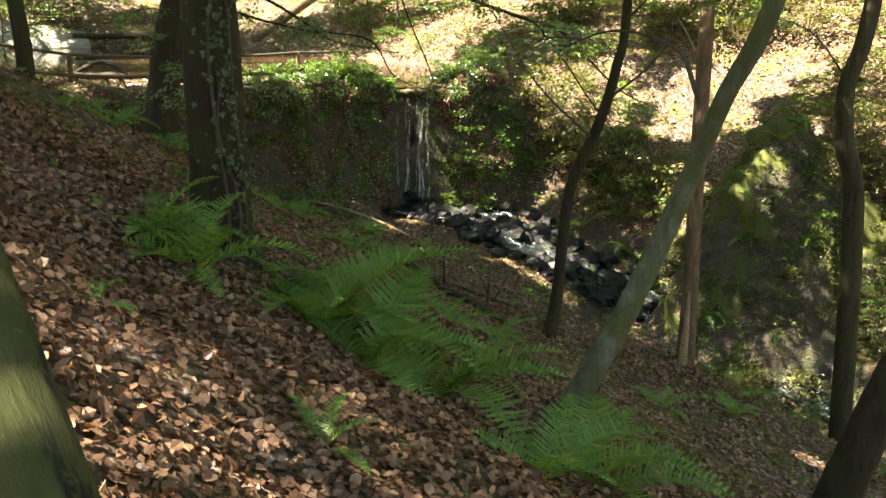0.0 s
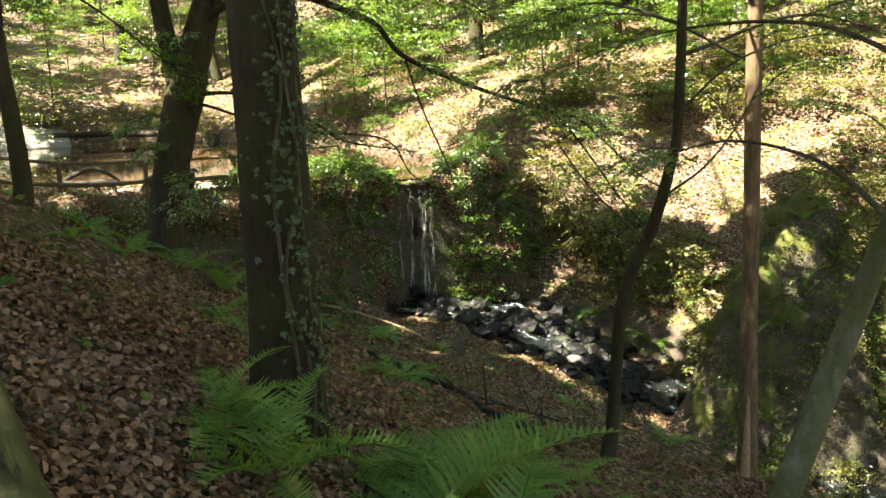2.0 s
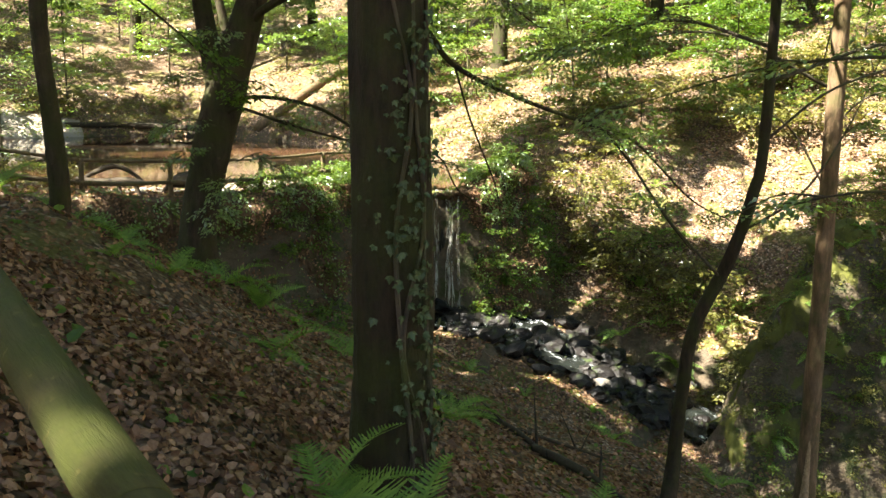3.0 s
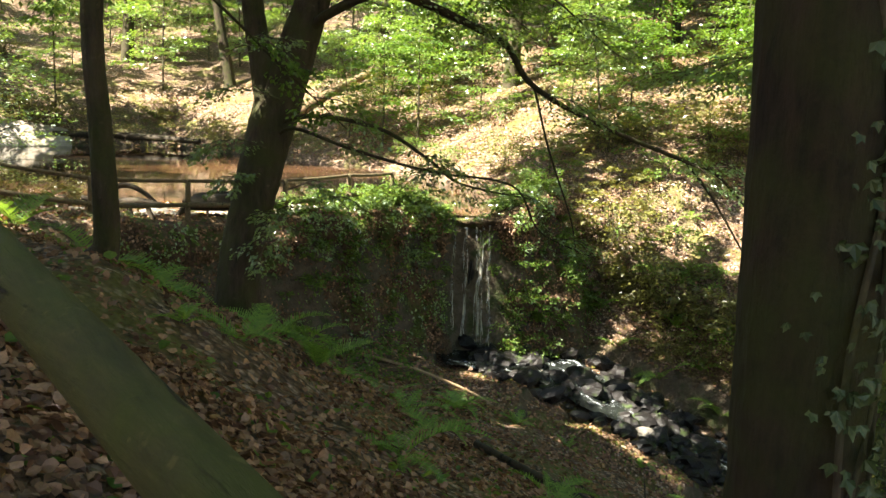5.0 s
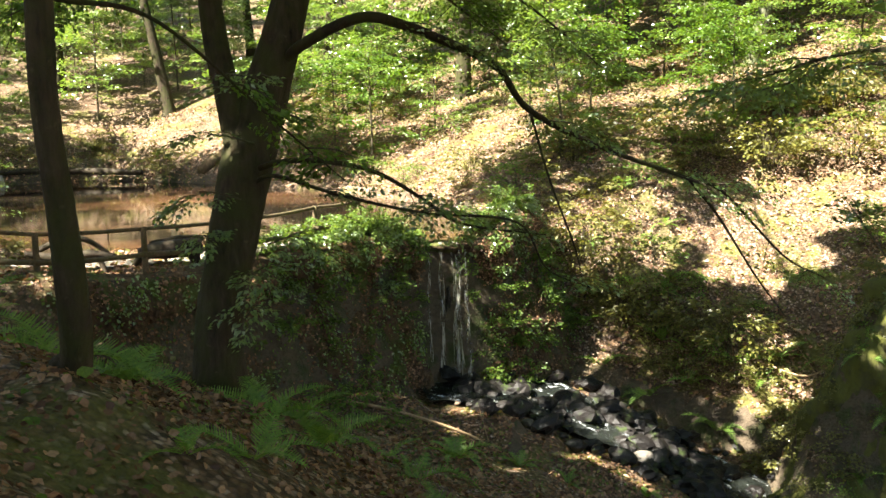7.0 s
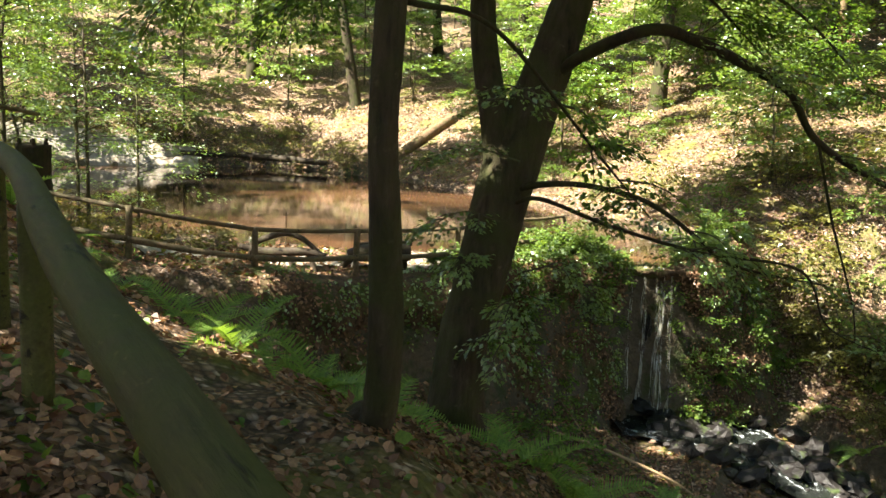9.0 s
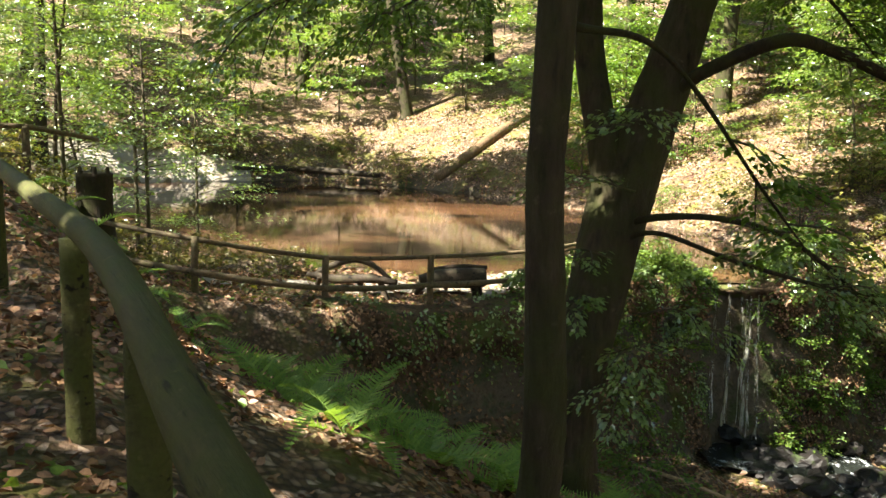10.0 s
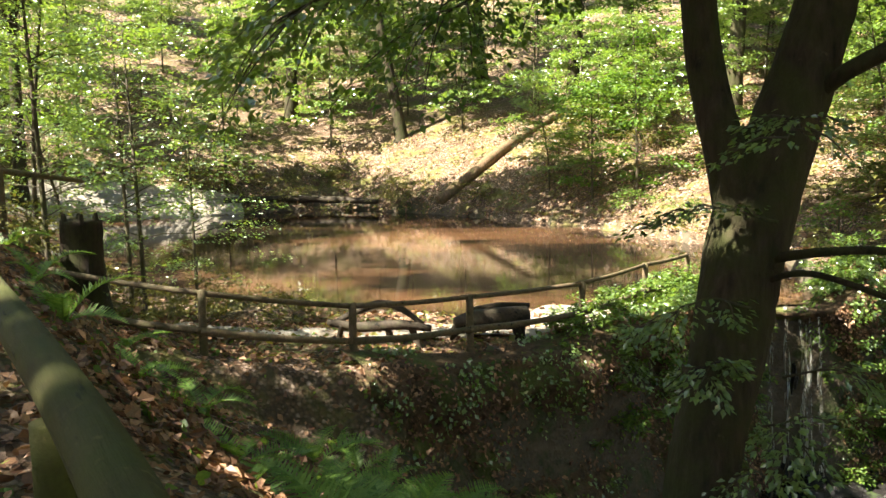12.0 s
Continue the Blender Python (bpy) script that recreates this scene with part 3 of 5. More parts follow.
# ---------------------------------------------------------------- handrail by the path
def log_piece(name, a, b, r0, r1, mat, parent, seed, sides=16, rough=0.03, bow=0.0):
    a, b = np.array(a, float), np.array(b, float)
    m = (a + b) / 2 + np.array([0, 0, bow])
    v, f = tube([a, m, b], [r0, (r0 + r1) / 2, r1], sides, 14, rough, seed)
    return child(name, tidy(name, v, f, mat), parent)


RAIL = [(3.9, -4.1, 1.60), (2.35, -1.65, 1.80), (1.12, 0.34, 1.97), (-0.55, 3.1, 2.32), (-2.09, 5.39, 2.52), (-3.5, 7.12, 2.92), (-4.78, 9.0, 3.05), (-6.0, 10.95, 3.14), (-7.5, 13.0, 3.14), (-9.2, 15.2, 3.22), (-11.1, 17.9, 3.32)]


RAIL_POSTS = [(2.6, -2.05), (-0.1, 2.36), (-2.78, 6.22), (-5.43, 10.07), (-6.42, 11.52), (-8.5, 14.2)]


def handrail():
    t = thing("handrail", "round timber handrail green with algae beside the path", "handrail")
    for i, line in enumerate((RAIL[:4], RAIL[3:])):
        t_mid = np.array(line, float)
        v, f = tube(t_mid, [0.060, 0.062, 0.058, 0.060, 0.058], 28, 24 * len(line), 0.018, i)
        child("rail", tidy("rail", v, f, RAILWOOD), t)
    ys, zs = [p[1] for p in RAIL], [p[2] for p in RAIL]
    for i, (x, y) in enumerate(RAIL_POSTS):
        log_piece("post", (x, y, gz(x, y) - 0.3), (x, y, float(np.interp(y, ys, zs)) - 0.05), 0.064, 0.06, RAILWOOD, t, 40 + i, 18, 0.03)


handrail()

# ---------------------------------------------------------------- fence on the dam
FENCE = [(-12.1, 21.75, 1.0, 0.85), (-9.88, 21.6, 0.62, 0.92), (-8.0, 22.73, 0.42, 0.70), (-6.33, 24.02, 0.0, 1.0), (-4.42, 25.7, 0.04, 0.88), (-3.03, 27.9, 0.05, 0.85), (-1.9, 29.6, 0.0, 0.85)]


def fence():
    t = thing("pond_fence", "low weathered wooden post and rail fence by the pond", "fence")
    tops = []
    for i, (x, y, z, h) in enumerate(FENCE):
        g = min(gz(x, y), z) - 0.2
        v, f = tube([(x, y, g), (x, y, (g + z + h) / 2), (x + 0.01, y, z + h + 0.04)], [0.065, 0.06, 0.058], 10, 8, 0.05, i)
        child("post", tidy("post", v, f, FENCEWOOD), t)
        tops.append((x, y - 0.0, z + h))
    for i, (a, b) in enumerate(zip(tops[:-1], tops[1:])):
        log_piece("top_rail", a, b, 0.042, 0.04, FENCEWOOD, t, 30 + i, 10, 0.05, -0.02)
        lo = 0.52
        log_piece("middle_rail", (a[0], a[1] - 0.07, a[2] - lo), (b[0], b[1] - 0.07, b[2] - lo), 0.06, 0.05, FENCEWOOD, t, 60 + i, 10, 0.06, -0.03)


fence()


# ---------------------------------------------------------------- trees
def limb(parent, name, pts, radii, mat, seed, sides=9, rough=0.05, label=""):
    v, f = tube(pts, radii, sides, max(10, 7 * len(pts)), rough, seed)
    return child(name, tidy(name, v, f, mat), parent, label)


# openings cut in unseen crowns to put sun on these spots: x, y, half-widths
SUN_OPENINGS = [(6.8, 34.7, 1.5, 1.2), (11.4, 33.4, 1.9, 1.2), (14.2, 35.2, 2.0, 1.5), (17.5, 36.5, 2.4, 1.6), (4.5, 31.4, 0.8, 0.6), (9.3, 28.8, 0.8, 0.6), (4.0, 29.6, 0.6, 0.5), (5.0, 27.6, 1.2, 0.7), (0.1, 26.9, 0.6, 0.4), (-6.2, 13.2, 0.8, 0.5), (-7.2, 14.9, 0.7, 0.4),
          (-2.3, 27.4, 0.6, 0.5), (-5.4, 27.0, 1.6, 0.6), (-9.4, 25.4, 1.6, 0.8), (-12, 31, 3.0, 1.4), (-2.9, 29.4, 1.2, 0.9), (-1.0, 36.5, 2.6, 2.2), (-8, 44, 5.0, 2.2), (-15, 47, 3.0, 1.2), (-26, 53, 4.0, 2.4), (-6, 57.5, 3.0, 2.0), (-14, 61, 4.0, 1.6), (6.6, 11.2, 0.7, 0.5), (-0.5, 19.1, 0.5, 0.4), (10.4, 24.9, 0.9, 0.5), (11.6, 25.6, 0.6, 0.5), (8.2, 26.6, 0.6, 0.4), (2.2, 29.0, 0.5, 0.4), (9.0, 44, 2.4, 1.5), (3, 46, 2.2, 1.4), (-23, 64, 3, 1.5), (3, 58, 3, 1.5), (16, 44, 2.4, 1.4), (1.4, 41, 1.6, 1.0)]
SUN_OPENINGS = [(x, y, 1.35 * a, 1.35 * b) if y > 26 else (x, y, a, b) for x, y, a, b in SUN_OPENINGS]
rg = np.random.default_rng(90)
SUN_OPENINGS += [(rg.uniform(-9, 20), rg.uniform(19, 46), rg.uniform(0.25, 0.7), rg.uniform(0.2, 0.5)) for _ in range(90)] + [(rg.uniform(-6, 6), rg.uniform(24, 31), rg.uniform(0.25, 0.6), rg.uniform(0.2, 0.5)) for _ in range(26)] + [(rg.uniform(-3, 8), rg.uniform(8, 19), rg.uniform(0.12, 0.3), rg.uniform(0.1, 0.25)) for _ in range(24)]
TO_SUN = np.array([sd.x, sd.y, sd.z])


def under_canopy(p):
    """True where a leaf does not stand in one of the openings."""
    q = p.copy()
    for _ in range(3):
        g = height(q[:, 0], q[:, 1])
        q = p - TO_SUN * ((p[:, 2] - g) / TO_SUN[2])[:, None]
    ok = np.ones(len(p), bool)
    wob = 1 + 0.3 * np.sin(3.1 * q[:, 0] + 2 * np.sin(2.3 * q[:, 1])) + 0.2 * np.sin(5.3 * q[:, 1] + q[:, 0])
    for gx, gy, a, b in SUN_OPENINGS:
        ok &= ((q[:, 0] - gx) / a) ** 2 + ((q[:, 1] - gy) / b) ** 2 > wob
    return ok


def crown_blob(parent, centre, size, count, leaf, seed, mat):
    """A high crown: leaves in many loose clumps with gaps between."""
    r = np.random.default_rng(seed)
    k = 46
    c = np.array(centre) + r.normal(0, 0.5, (k, 3)) * np.array(size)
    i = r.integers(0, k, count)
    p = c[i] + r.normal(0, 1, (count, 3)) * np.array([0.9, 0.9, 0.35])
    p = p[under_canopy(p)]
    count = len(p)
    v, f = leaf_quads(p, rand_dirs(count, 0.5, r), unit(np.array([0, 0, 1.0]) + r.normal(0, 0.5, (count, 3))), leaf * r.uniform(0.7, 1.3, count), leaf * 0.7 * r.uniform(0.7, 1.2, count))
    child("crown", mesh("crown", v, f, mat, False), parent)


def tall_tree(name, label, trunk, radii, mat, seed, crown=None, sides=20):
    t = thing(name, label, "tree", at=(0, 0, 0))
    base = trunk[0]
    pts = [(base[0], base[1], base[2] - 0.4)] + list(trunk)
    rr = [radii[0] * 1.5] + list(radii)
    v, f = tube(pts, rr, sides, 14 * len(pts), 0.08, seed)
    child("trunk", tidy("trunk", v, f, mat), t)
    if crown:
        c, s, n, lf = crown
        r = np.random.default_rng(seed + 5)
        top = np.array(trunk[-1])
        for j in range(6):
            e = np.array(c) + r.normal(0, 0.55, 3) * np.array(s)
            a = np.array(trunk[-2]) * (0.3 + 0.1 * j) + top * (0.7 - 0.1 * j)
            limb(t, "limb", [a, (a + e) / 2 + np.array([0, 0, 0.5]), e], [radii[-1] * 0.7, radii[-1] * 0.4, 0.03], mat, seed + j, 7)
        crown_blob(t, c, s, n, lf, seed, LEAF)
    return t


IVY_TREE = tall_tree("ivy_tree", "stout dark tree trunk with ivy leaves climbing one side", [(-0.31, 6.82, gz(-0.31, 6.82)), (-0.31, 6.84, 1.4), (-0.33, 6.86, 3.0), (-0.36, 6.9, 6.0), (-0.36, 7.0, 11)], [0.27, 0.222, 0.215, 0.205, 0.15], BARK_DARK, 1,
                     ((0.2, 7.6, 13), (4.5, 4.5, 2.2), 9000, 0.17))
SLIM_TREE = tall_tree("slim_tree", "slim straight mossy tree trunk on the leafy slope", [(-4.46, 12.4, gz(-4.46, 12.4)), (-4.34, 12.3, 1.5), (-4.3, 12.22, 2.05), (-4.32, 12.14, 2.72), (-4.34, 12.1, 3.4), (-4.32, 12.1, 4.2), (-4.15, 12.2, 9.5)], [0.17, 0.118, 0.108, 0.1, 0.095, 0.09, 0.06], BARK_MOSS, 2,
                      ((-3.6, 12.8, 11.5), (4, 4, 2), 11000, 0.16))
FORK_TREE = tall_tree("forked_tree", "leaning mossy tree forking into two stems above the hollow", [(-4.02, 17.1, gz(-4.02, 17.1)), (-3.97, 17.15, 0.5), (-3.77, 17.3, 1.6), (-3.5, 17.5, 2.8), (-2.98, 17.65, 4.4), (-2.5, 17.7, 6.4), (-2.0, 17.8, 11)], [0.40, 0.31, 0.31, 0.33, 0.25, 0.2, 0.12], BARK_MOSS, 3,
                      ((-0.5, 20.0, 11.5), (4.4, 4.0, 1.8), 15000, 0.24))
# unseen outlying crowns and limbs, added to shade the fall and stream
crown_blob(FORK_TREE, (-6.0, 22.0, 11.5), (4.4, 4.0, 1.8), 7000, 0.24, 33, LEAF)
crown_blob(FORK_TREE, (3.2, 22.4, 11.0), (3.6, 3.4, 1.4), 8000, 0.24, 35, LEAF)
limb(FORK_TREE, "limb", [(-2.2, 17.75, 9.0), (0.4, 20, 10.4), (3.2, 22.4, 11.0)], [0.09, 0.06, 0.02], BARK_MOSS, 36, 8)
limb(FORK_TREE, "limb", [(-3.9, 17.8, 8.5), (-5, 19.6, 10.2), (-6, 22, 11.5)], [0.09, 0.06, 0.02], BARK_MOSS, 34, 8)
# more unseen crowns on long limbs, added to shade the far slope
for k, (c, z, n) in enumerate([((-3.6, 26.0, 15.0), (4.6, 4.2, 1.6), 8500), ((2.6, 25.2, 15.0), (4.6, 4.2, 1.6), 8500), ((-5.0, 32.0, 15.6), (4.2, 4.0, 1.5), 7500), ((1.6, 31.0, 15.4), (3.8, 3.6, 1.4), 7000), ((-10.5, 29.5, 15.0), (4.0, 4.0, 1.5), 5000)]):
    limb(FORK_TREE, "limb", [(-2.0, 17.8, 10.8), ((c[0] - 2) / 2, (c[1] + 17.8) / 2, 13.6), c], [0.11, 0.07, 0.02], BARK_MOSS, 37 + k, 8)
    crown_blob(FORK_TREE, c, z, n, 0.27, 45 + k, LEAF)
limb(FORK_TREE, "second_stem", [(-3.56, 17.4, 2.3), (-3.7, 17.5, 3.3), (-3.92, 17.7, 4.6), (-4.0, 17.8, 7.5), (-4.2, 17.8, 11)], [0.2, 0.18, 0.15, 0.11, 0.06], BARK_MOSS, 9, 14)
THIN_TREE = tall_tree("thin_crooked_tree", "thin crooked dark tree rising from the leafy slope", [(3.3, 13.6, gz(3.3, 13.6)), (3.45, 13.9, -2.3), (3.52, 13.9, -1.2), (3.62, 13.85, -0.35), (3.98, 13.7, 0.6), (4.18, 13.55, 1.5), (4.3, 13.55, 2.6), (4.4, 13.7, 8)], [0.12, 0.1, 0.095, 0.09, 0.085, 0.08, 0.072, 0.05], BARK_DARK, 4,
                      ((4.6, 13.6, 9.5), (3.5, 3.5, 1.8), 5000, 0.16), 12)
BROWN_TREE = tall_tree("brown_tree", "slender brown tree trunk split pale at its base", [(6.23, 15.75, gz(6.23, 15.75)), (6.2, 15.7, -3.3), (6.16, 15.62, -1.75), (6.09, 15.51, 0.32), (6.02, 15.4, 2.71), (6.0, 15.4, 9)], [0.19, 0.15, 0.14, 0.135, 0.125, 0.08], BARK_BROWN, 5,
                       ((5.8, 16.4, 11), (4.0, 4.0, 2), 6000, 0.16), 14)
PALE_TREE = tall_tree("pale_leaning_tree", "pale lichen-covered tree leaning over the slope", [(2.5, 6.3, gz(2.5, 6.3)), (3.05, 6.6, -0.1), (3.42, 6.85, 0.6), (3.66, 6.9, 1.2), (3.84, 6.85, 1.75), (4.12, 6.65, 2.6), (4.9, 7.0, 5.2), (5.4, 7.4, 9)], [0.13, 0.098, 0.09, 0.084, 0.08, 0.076, 0.07, 0.05], BARK_PALE, 6,
                      ((6.2, 8.6, 11), (4, 4, 2), 6000, 0.16), 14)
MOSS_TREE = tall_tree("mossy_tree", "mossy tree trunk beside a mossy rock bank", [(8.6, 14.0, gz(8.6, 14.0)), (8.3, 14, -0.9), (8.02, 14.0, 0.3), (7.95, 14.0, 1.2), (8.2, 14.0, 2.6), (8.5, 14.2, 8)], [0.2, 0.16, 0.15, 0.14, 0.13, 0.09], BARK_MOSS, 7,
                      ((9, 14.6, 10.5), (4, 4, 2), 5000, 0.16), 12)

# unseen trees added uphill of the path to shade the near slope
for i, (x, y) in enumerate([(3.5, -8.5), (-1.5, -5), (-6, -2.5), (-5.5, 2.0), (-9.5, 5.0), (-9.5, 9.5), (-14, 8), (-13.5, 13.5), (-17.5, 15), (-12, 0), (-2, -11), (9, -4), (-7.5, 5.5), (-11, 6.5), (-13.5, 4.5), (-15.5, 7), (-15.5, 12), (-16.5, 17)]):
    g = gz(x, y)
    tall_tree("uphill_shade_tree", "unseen tall mossy tree added above the path for its shade", [(x, y, g), (x, y, g + 3), (x + 0.2, y + 0.2, g + 8), (x + 0.3, y, g + 12)], [0.28, 0.2, 0.17, 0.1], BARK_MOSS, 150 + i, ((x + 0.3, y, g + 12.5), (4.8, 4.8, 2.0), 13500 if y > 9 else 12500, 0.23), 12)

tall_tree("dark_leaning_tree", "dark mossy tree leaning out from the lower slope", [(5.15, 7.1, gz(5.15, 7.1)), (5.7, 7.2, -0.9), (6.3, 7.3, 0.2), (7.4, 7.5, 2.6), (8.4, 7.8, 7)], [0.22, 0.17, 0.15, 0.13, 0.08], BARK_DARK, 170, ((9, 8.2, 9.5), (3.6, 3.6, 1.8), 5000, 0.18), 12)


# ---------------------------------------------------------------- boughs with leaves
def bough(parent, pts, radii, mat, seed, n=14, length=1.0, leaf=0.075, leafmat=None, start=0.25, spread=1.0, density=1.0):
    """A limb with flat leafy twigs to both sides."""
    r = np.random.default_rng(seed)
    limb(parent, "limb", pts, radii, mat, seed, 8, 0.05)
    p = curve_points(pts, 80)
    tan = unit(np.gradient(p, axis=0))
    k = np.clip((start + (1 - start) * r.uniform(0, 1, n) ** 0.8) * 79, 0, 79).astype(int)
    side = unit(np.cross(tan[k], np.tile([0.0, 0.0, 1.0], (n, 1)))) * r.choice([-1, 1], n)[:, None]
    head = unit(tan[k] * r.uniform(0.2, 1.0, n)[:, None] + side * spread * r.uniform(0.5, 1.0, n)[:, None] + r.normal(0, 0.18, (n, 3)))
    ln = length * r.uniform(0.55, 1.2, n)
    bits = [tube([p[a], p[a] + h * l * 0.5 + np.array([0, 0, 0.03]), p[a] + h * l - np.array([0, 0, 0.2 * l])], [0.010, 0.007, 0.003], 4, 6, 0, 0, False) for a, h, l in zip(k, head, ln)]
    v, f = join(bits)
    tagged(child("twig", tidy("twig", v, f, TWIG), parent), kind="stuff")
    v, f = spray_leaves(p[k], head, ln, leaf, 0.22, density, seed)
    if pts[0][2] > 5:
        v = v.reshape(-1, 4, 3)
        v = v[under_canopy(v[:, 0])].reshape(-1, 3)
        f = f[:len(v) // 2]
    child("foliage", mesh("foliage", v, f, leafmat or LEAF, False), parent)


bough(FORK_TREE, [(-3.02, 17.5, 3.9), (-2.75, 17.3, 4.12), (-2.02, 17.2, 4.43), (-1.39, 17.6, 4.35), (-0.62, 18.0, 4.08), (-0.07, 18.3, 3.82), (0.43, 18.6, 3.23), (1.7, 19.3, 2.64), (3.5, 20.2, 2.02), (4.25, 20.5, 1.74), (5.55, 20.8, 0.53), (6.48, 21.0, 0.04)],
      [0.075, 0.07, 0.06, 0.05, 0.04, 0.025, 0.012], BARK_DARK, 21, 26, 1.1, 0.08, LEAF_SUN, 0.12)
limb(FORK_TREE, "limb", [(3.5, 20.2, 2.02), (4.13, 20.4, 1.33), (4.93, 20.6, 0.23), (5.62, 20.8, -0.58)], [0.03, 0.025, 0.02, 0.01], BARK_DARK, 22, 7)
limb(FORK_TREE, "limb", [(0.43, 18.6, 3.23), (0.75, 18.7, 2.2), (1.2, 18.9, 1.1), (1.35, 19, 0.5)], [0.022, 0.018, 0.014, 0.007], BARK_DARK, 23, 6)
bough(FORK_TREE, [(-3.45, 17.35, 2.55), (-3.1, 17.0, 2.66), (-2.57, 17.0, 2.66), (-1.88, 17.3, 2.48), (-1.22, 17.6, 2.06), (-0.69, 17.9, 1.69), (0.6, 18.3, 1.43)], [0.045, 0.035, 0.03, 0.022, 0.01], BARK_DARK, 24, 9, 0.8, 0.075, LEAF_SUN, 0.3)
bough(FORK_TREE, [(-3.5, 17.35, 2.35), (-3.15, 17.0, 2.49), (-2.34, 17.0, 2.22), (-1.23, 17.3, 1.92), (0.04, 17.6, 1.72), (0.54, 17.9, 0.99), (1.44, 18.3, 0.56)], [0.03, 0.025, 0.02, 0.015, 0.006], BARK_DARK, 25, 8, 0.8, 0.075, LEAF_SUN, 0.3)
# short leafy shoots on the forked trunk
for i, (x, y, z, hx, hy, l) in enumerate([(-3.75, 16.55, 1.7, -0.5, -0.7, 0.8), (-3.6, 16.5, 2.2, -0.8, -0.3, 1.0), (-3.55, 16.5, 1.2, 0.4, -0.8, 0.7), (-3.75, 16.55, 0.8, 0.5, -0.7, 0.7), (-3.4, 16.5, 2.9, -0.9, 0.1, 1.2), (-3.3, 16.6, 1.6, 0.9, -0.4, 0.8), (-3.2, 16.6, 3.6, -0.4, -0.9, 1.0)]):
    bough(FORK_TREE, [(x, y + 0.58, z), (x + hx * l * 0.5, y + 0.5 + hy * l * 0.5, z + 0.12), (x + hx * l, y + 0.5 + hy * l, z - 0.05)], [0.012, 0.008, 0.004], TWIG, 30 + i, 5, 0.45, 0.07, LEAF_SUN, 0.2, 1.0, 0.6)
# overhead boughs
UPPER = [((-2.6, 17.65, 6.2), (-0.5, 15.2, 6.0), (2.0, 13.9, 5.4)), ((-2.45, 17.7, 6.6), (-0.4, 18.6, 6.4), (2.4, 20.5, 5.6)), ((-3.88, 17.75, 6.4), (-5.4, 17.5, 6.2), (-7.8, 18.8, 5.2)), ((-3.88, 17.75, 7.0), (-4.6, 19, 6.9), (-5.8, 22, 6.0)),
         ((-2.4, 17.72, 7.2), (-1.2, 20, 6.8), (-0.2, 23.5, 5.6)), ((-3.85, 17.7, 5.4), (-5.2, 16.2, 5.3), (-7.0, 15.9, 4.5)), ((-2.6, 17.65, 5.4), (-1.3, 19.2, 5.3), (0.8, 22.3, 4.4))]
UPPER += [((-2.5, 17.7, 5.8), (-1.0, 17.0, 5.7), (0.8, 16.2, 5.0)), ((-3.85, 17.75, 5.8), (-4.9, 18.6, 5.5), (-6.2, 17.6, 4.6)), ((-2.4, 17.7, 6.0), (0.8, 18.6, 6.4), (4.0, 18.9, 5.4)), ((-2.4, 17.7, 6.8), (1.6, 20.5, 7.2), (5.0, 22.6, 6.0)),
          ((-2.5, 17.7, 5.2), (0.2, 20.2, 5.2), (2.8, 23.0, 4.0)), ((-3.9, 17.8, 6.8), (-6.4, 20.6, 6.6), (-8.8, 23.5, 5.4))]
for i, pts in enumerate(UPPER):
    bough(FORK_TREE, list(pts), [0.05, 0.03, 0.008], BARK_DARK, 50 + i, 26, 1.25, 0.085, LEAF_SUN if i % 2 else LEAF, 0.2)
bough(SLIM_TREE, [(-4.25, 12.2, 4.1), (-3.7, 12.9, 4.0), (-2.9, 13.9, 3.2), (-2.3, 14.6, 2.6)], [0.022, 0.016, 0.012, 0.005], BARK_DARK, 71, 6, 0.6, 0.07, LEAF, 0.5)
for i, pts in enumerate([((-4.1, 12.3, 7), (-5.6, 13.6, 6.8), (-7.4, 15.6, 5.6)), ((-4.1, 12.3, 6.4), (-2.6, 13.6, 6.0), (-1.0, 15.4, 5.2)), ((-4.2, 12.3, 5.6), (-5.8, 12.8, 5.7), (-8, 13.8, 5.2))]):
    bough(SLIM_TREE, list(pts), [0.035, 0.02, 0.006], BARK_DARK, 80 + i, 16, 1.0, 0.075, LEAF, 0.3)
for i, pts in enumerate([((-0.4, 7.15, 5.6), (0.6, 9.2, 5.5), (1.9, 12.2, 4.6)), ((-0.4, 7.15, 6.4), (-1.0, 9.4, 6.2), (-1.6, 12.6, 5.0)), ((-0.4, 7.15, 6.0), (1.4, 8.6, 6.2), (3.4, 10.6, 5.3))]):
    bough(IVY_TREE, list(pts), [0.04, 0.025, 0.007], BARK_DARK, 94 + i, 16, 1.0, 0.075, LEAF, 0.35)
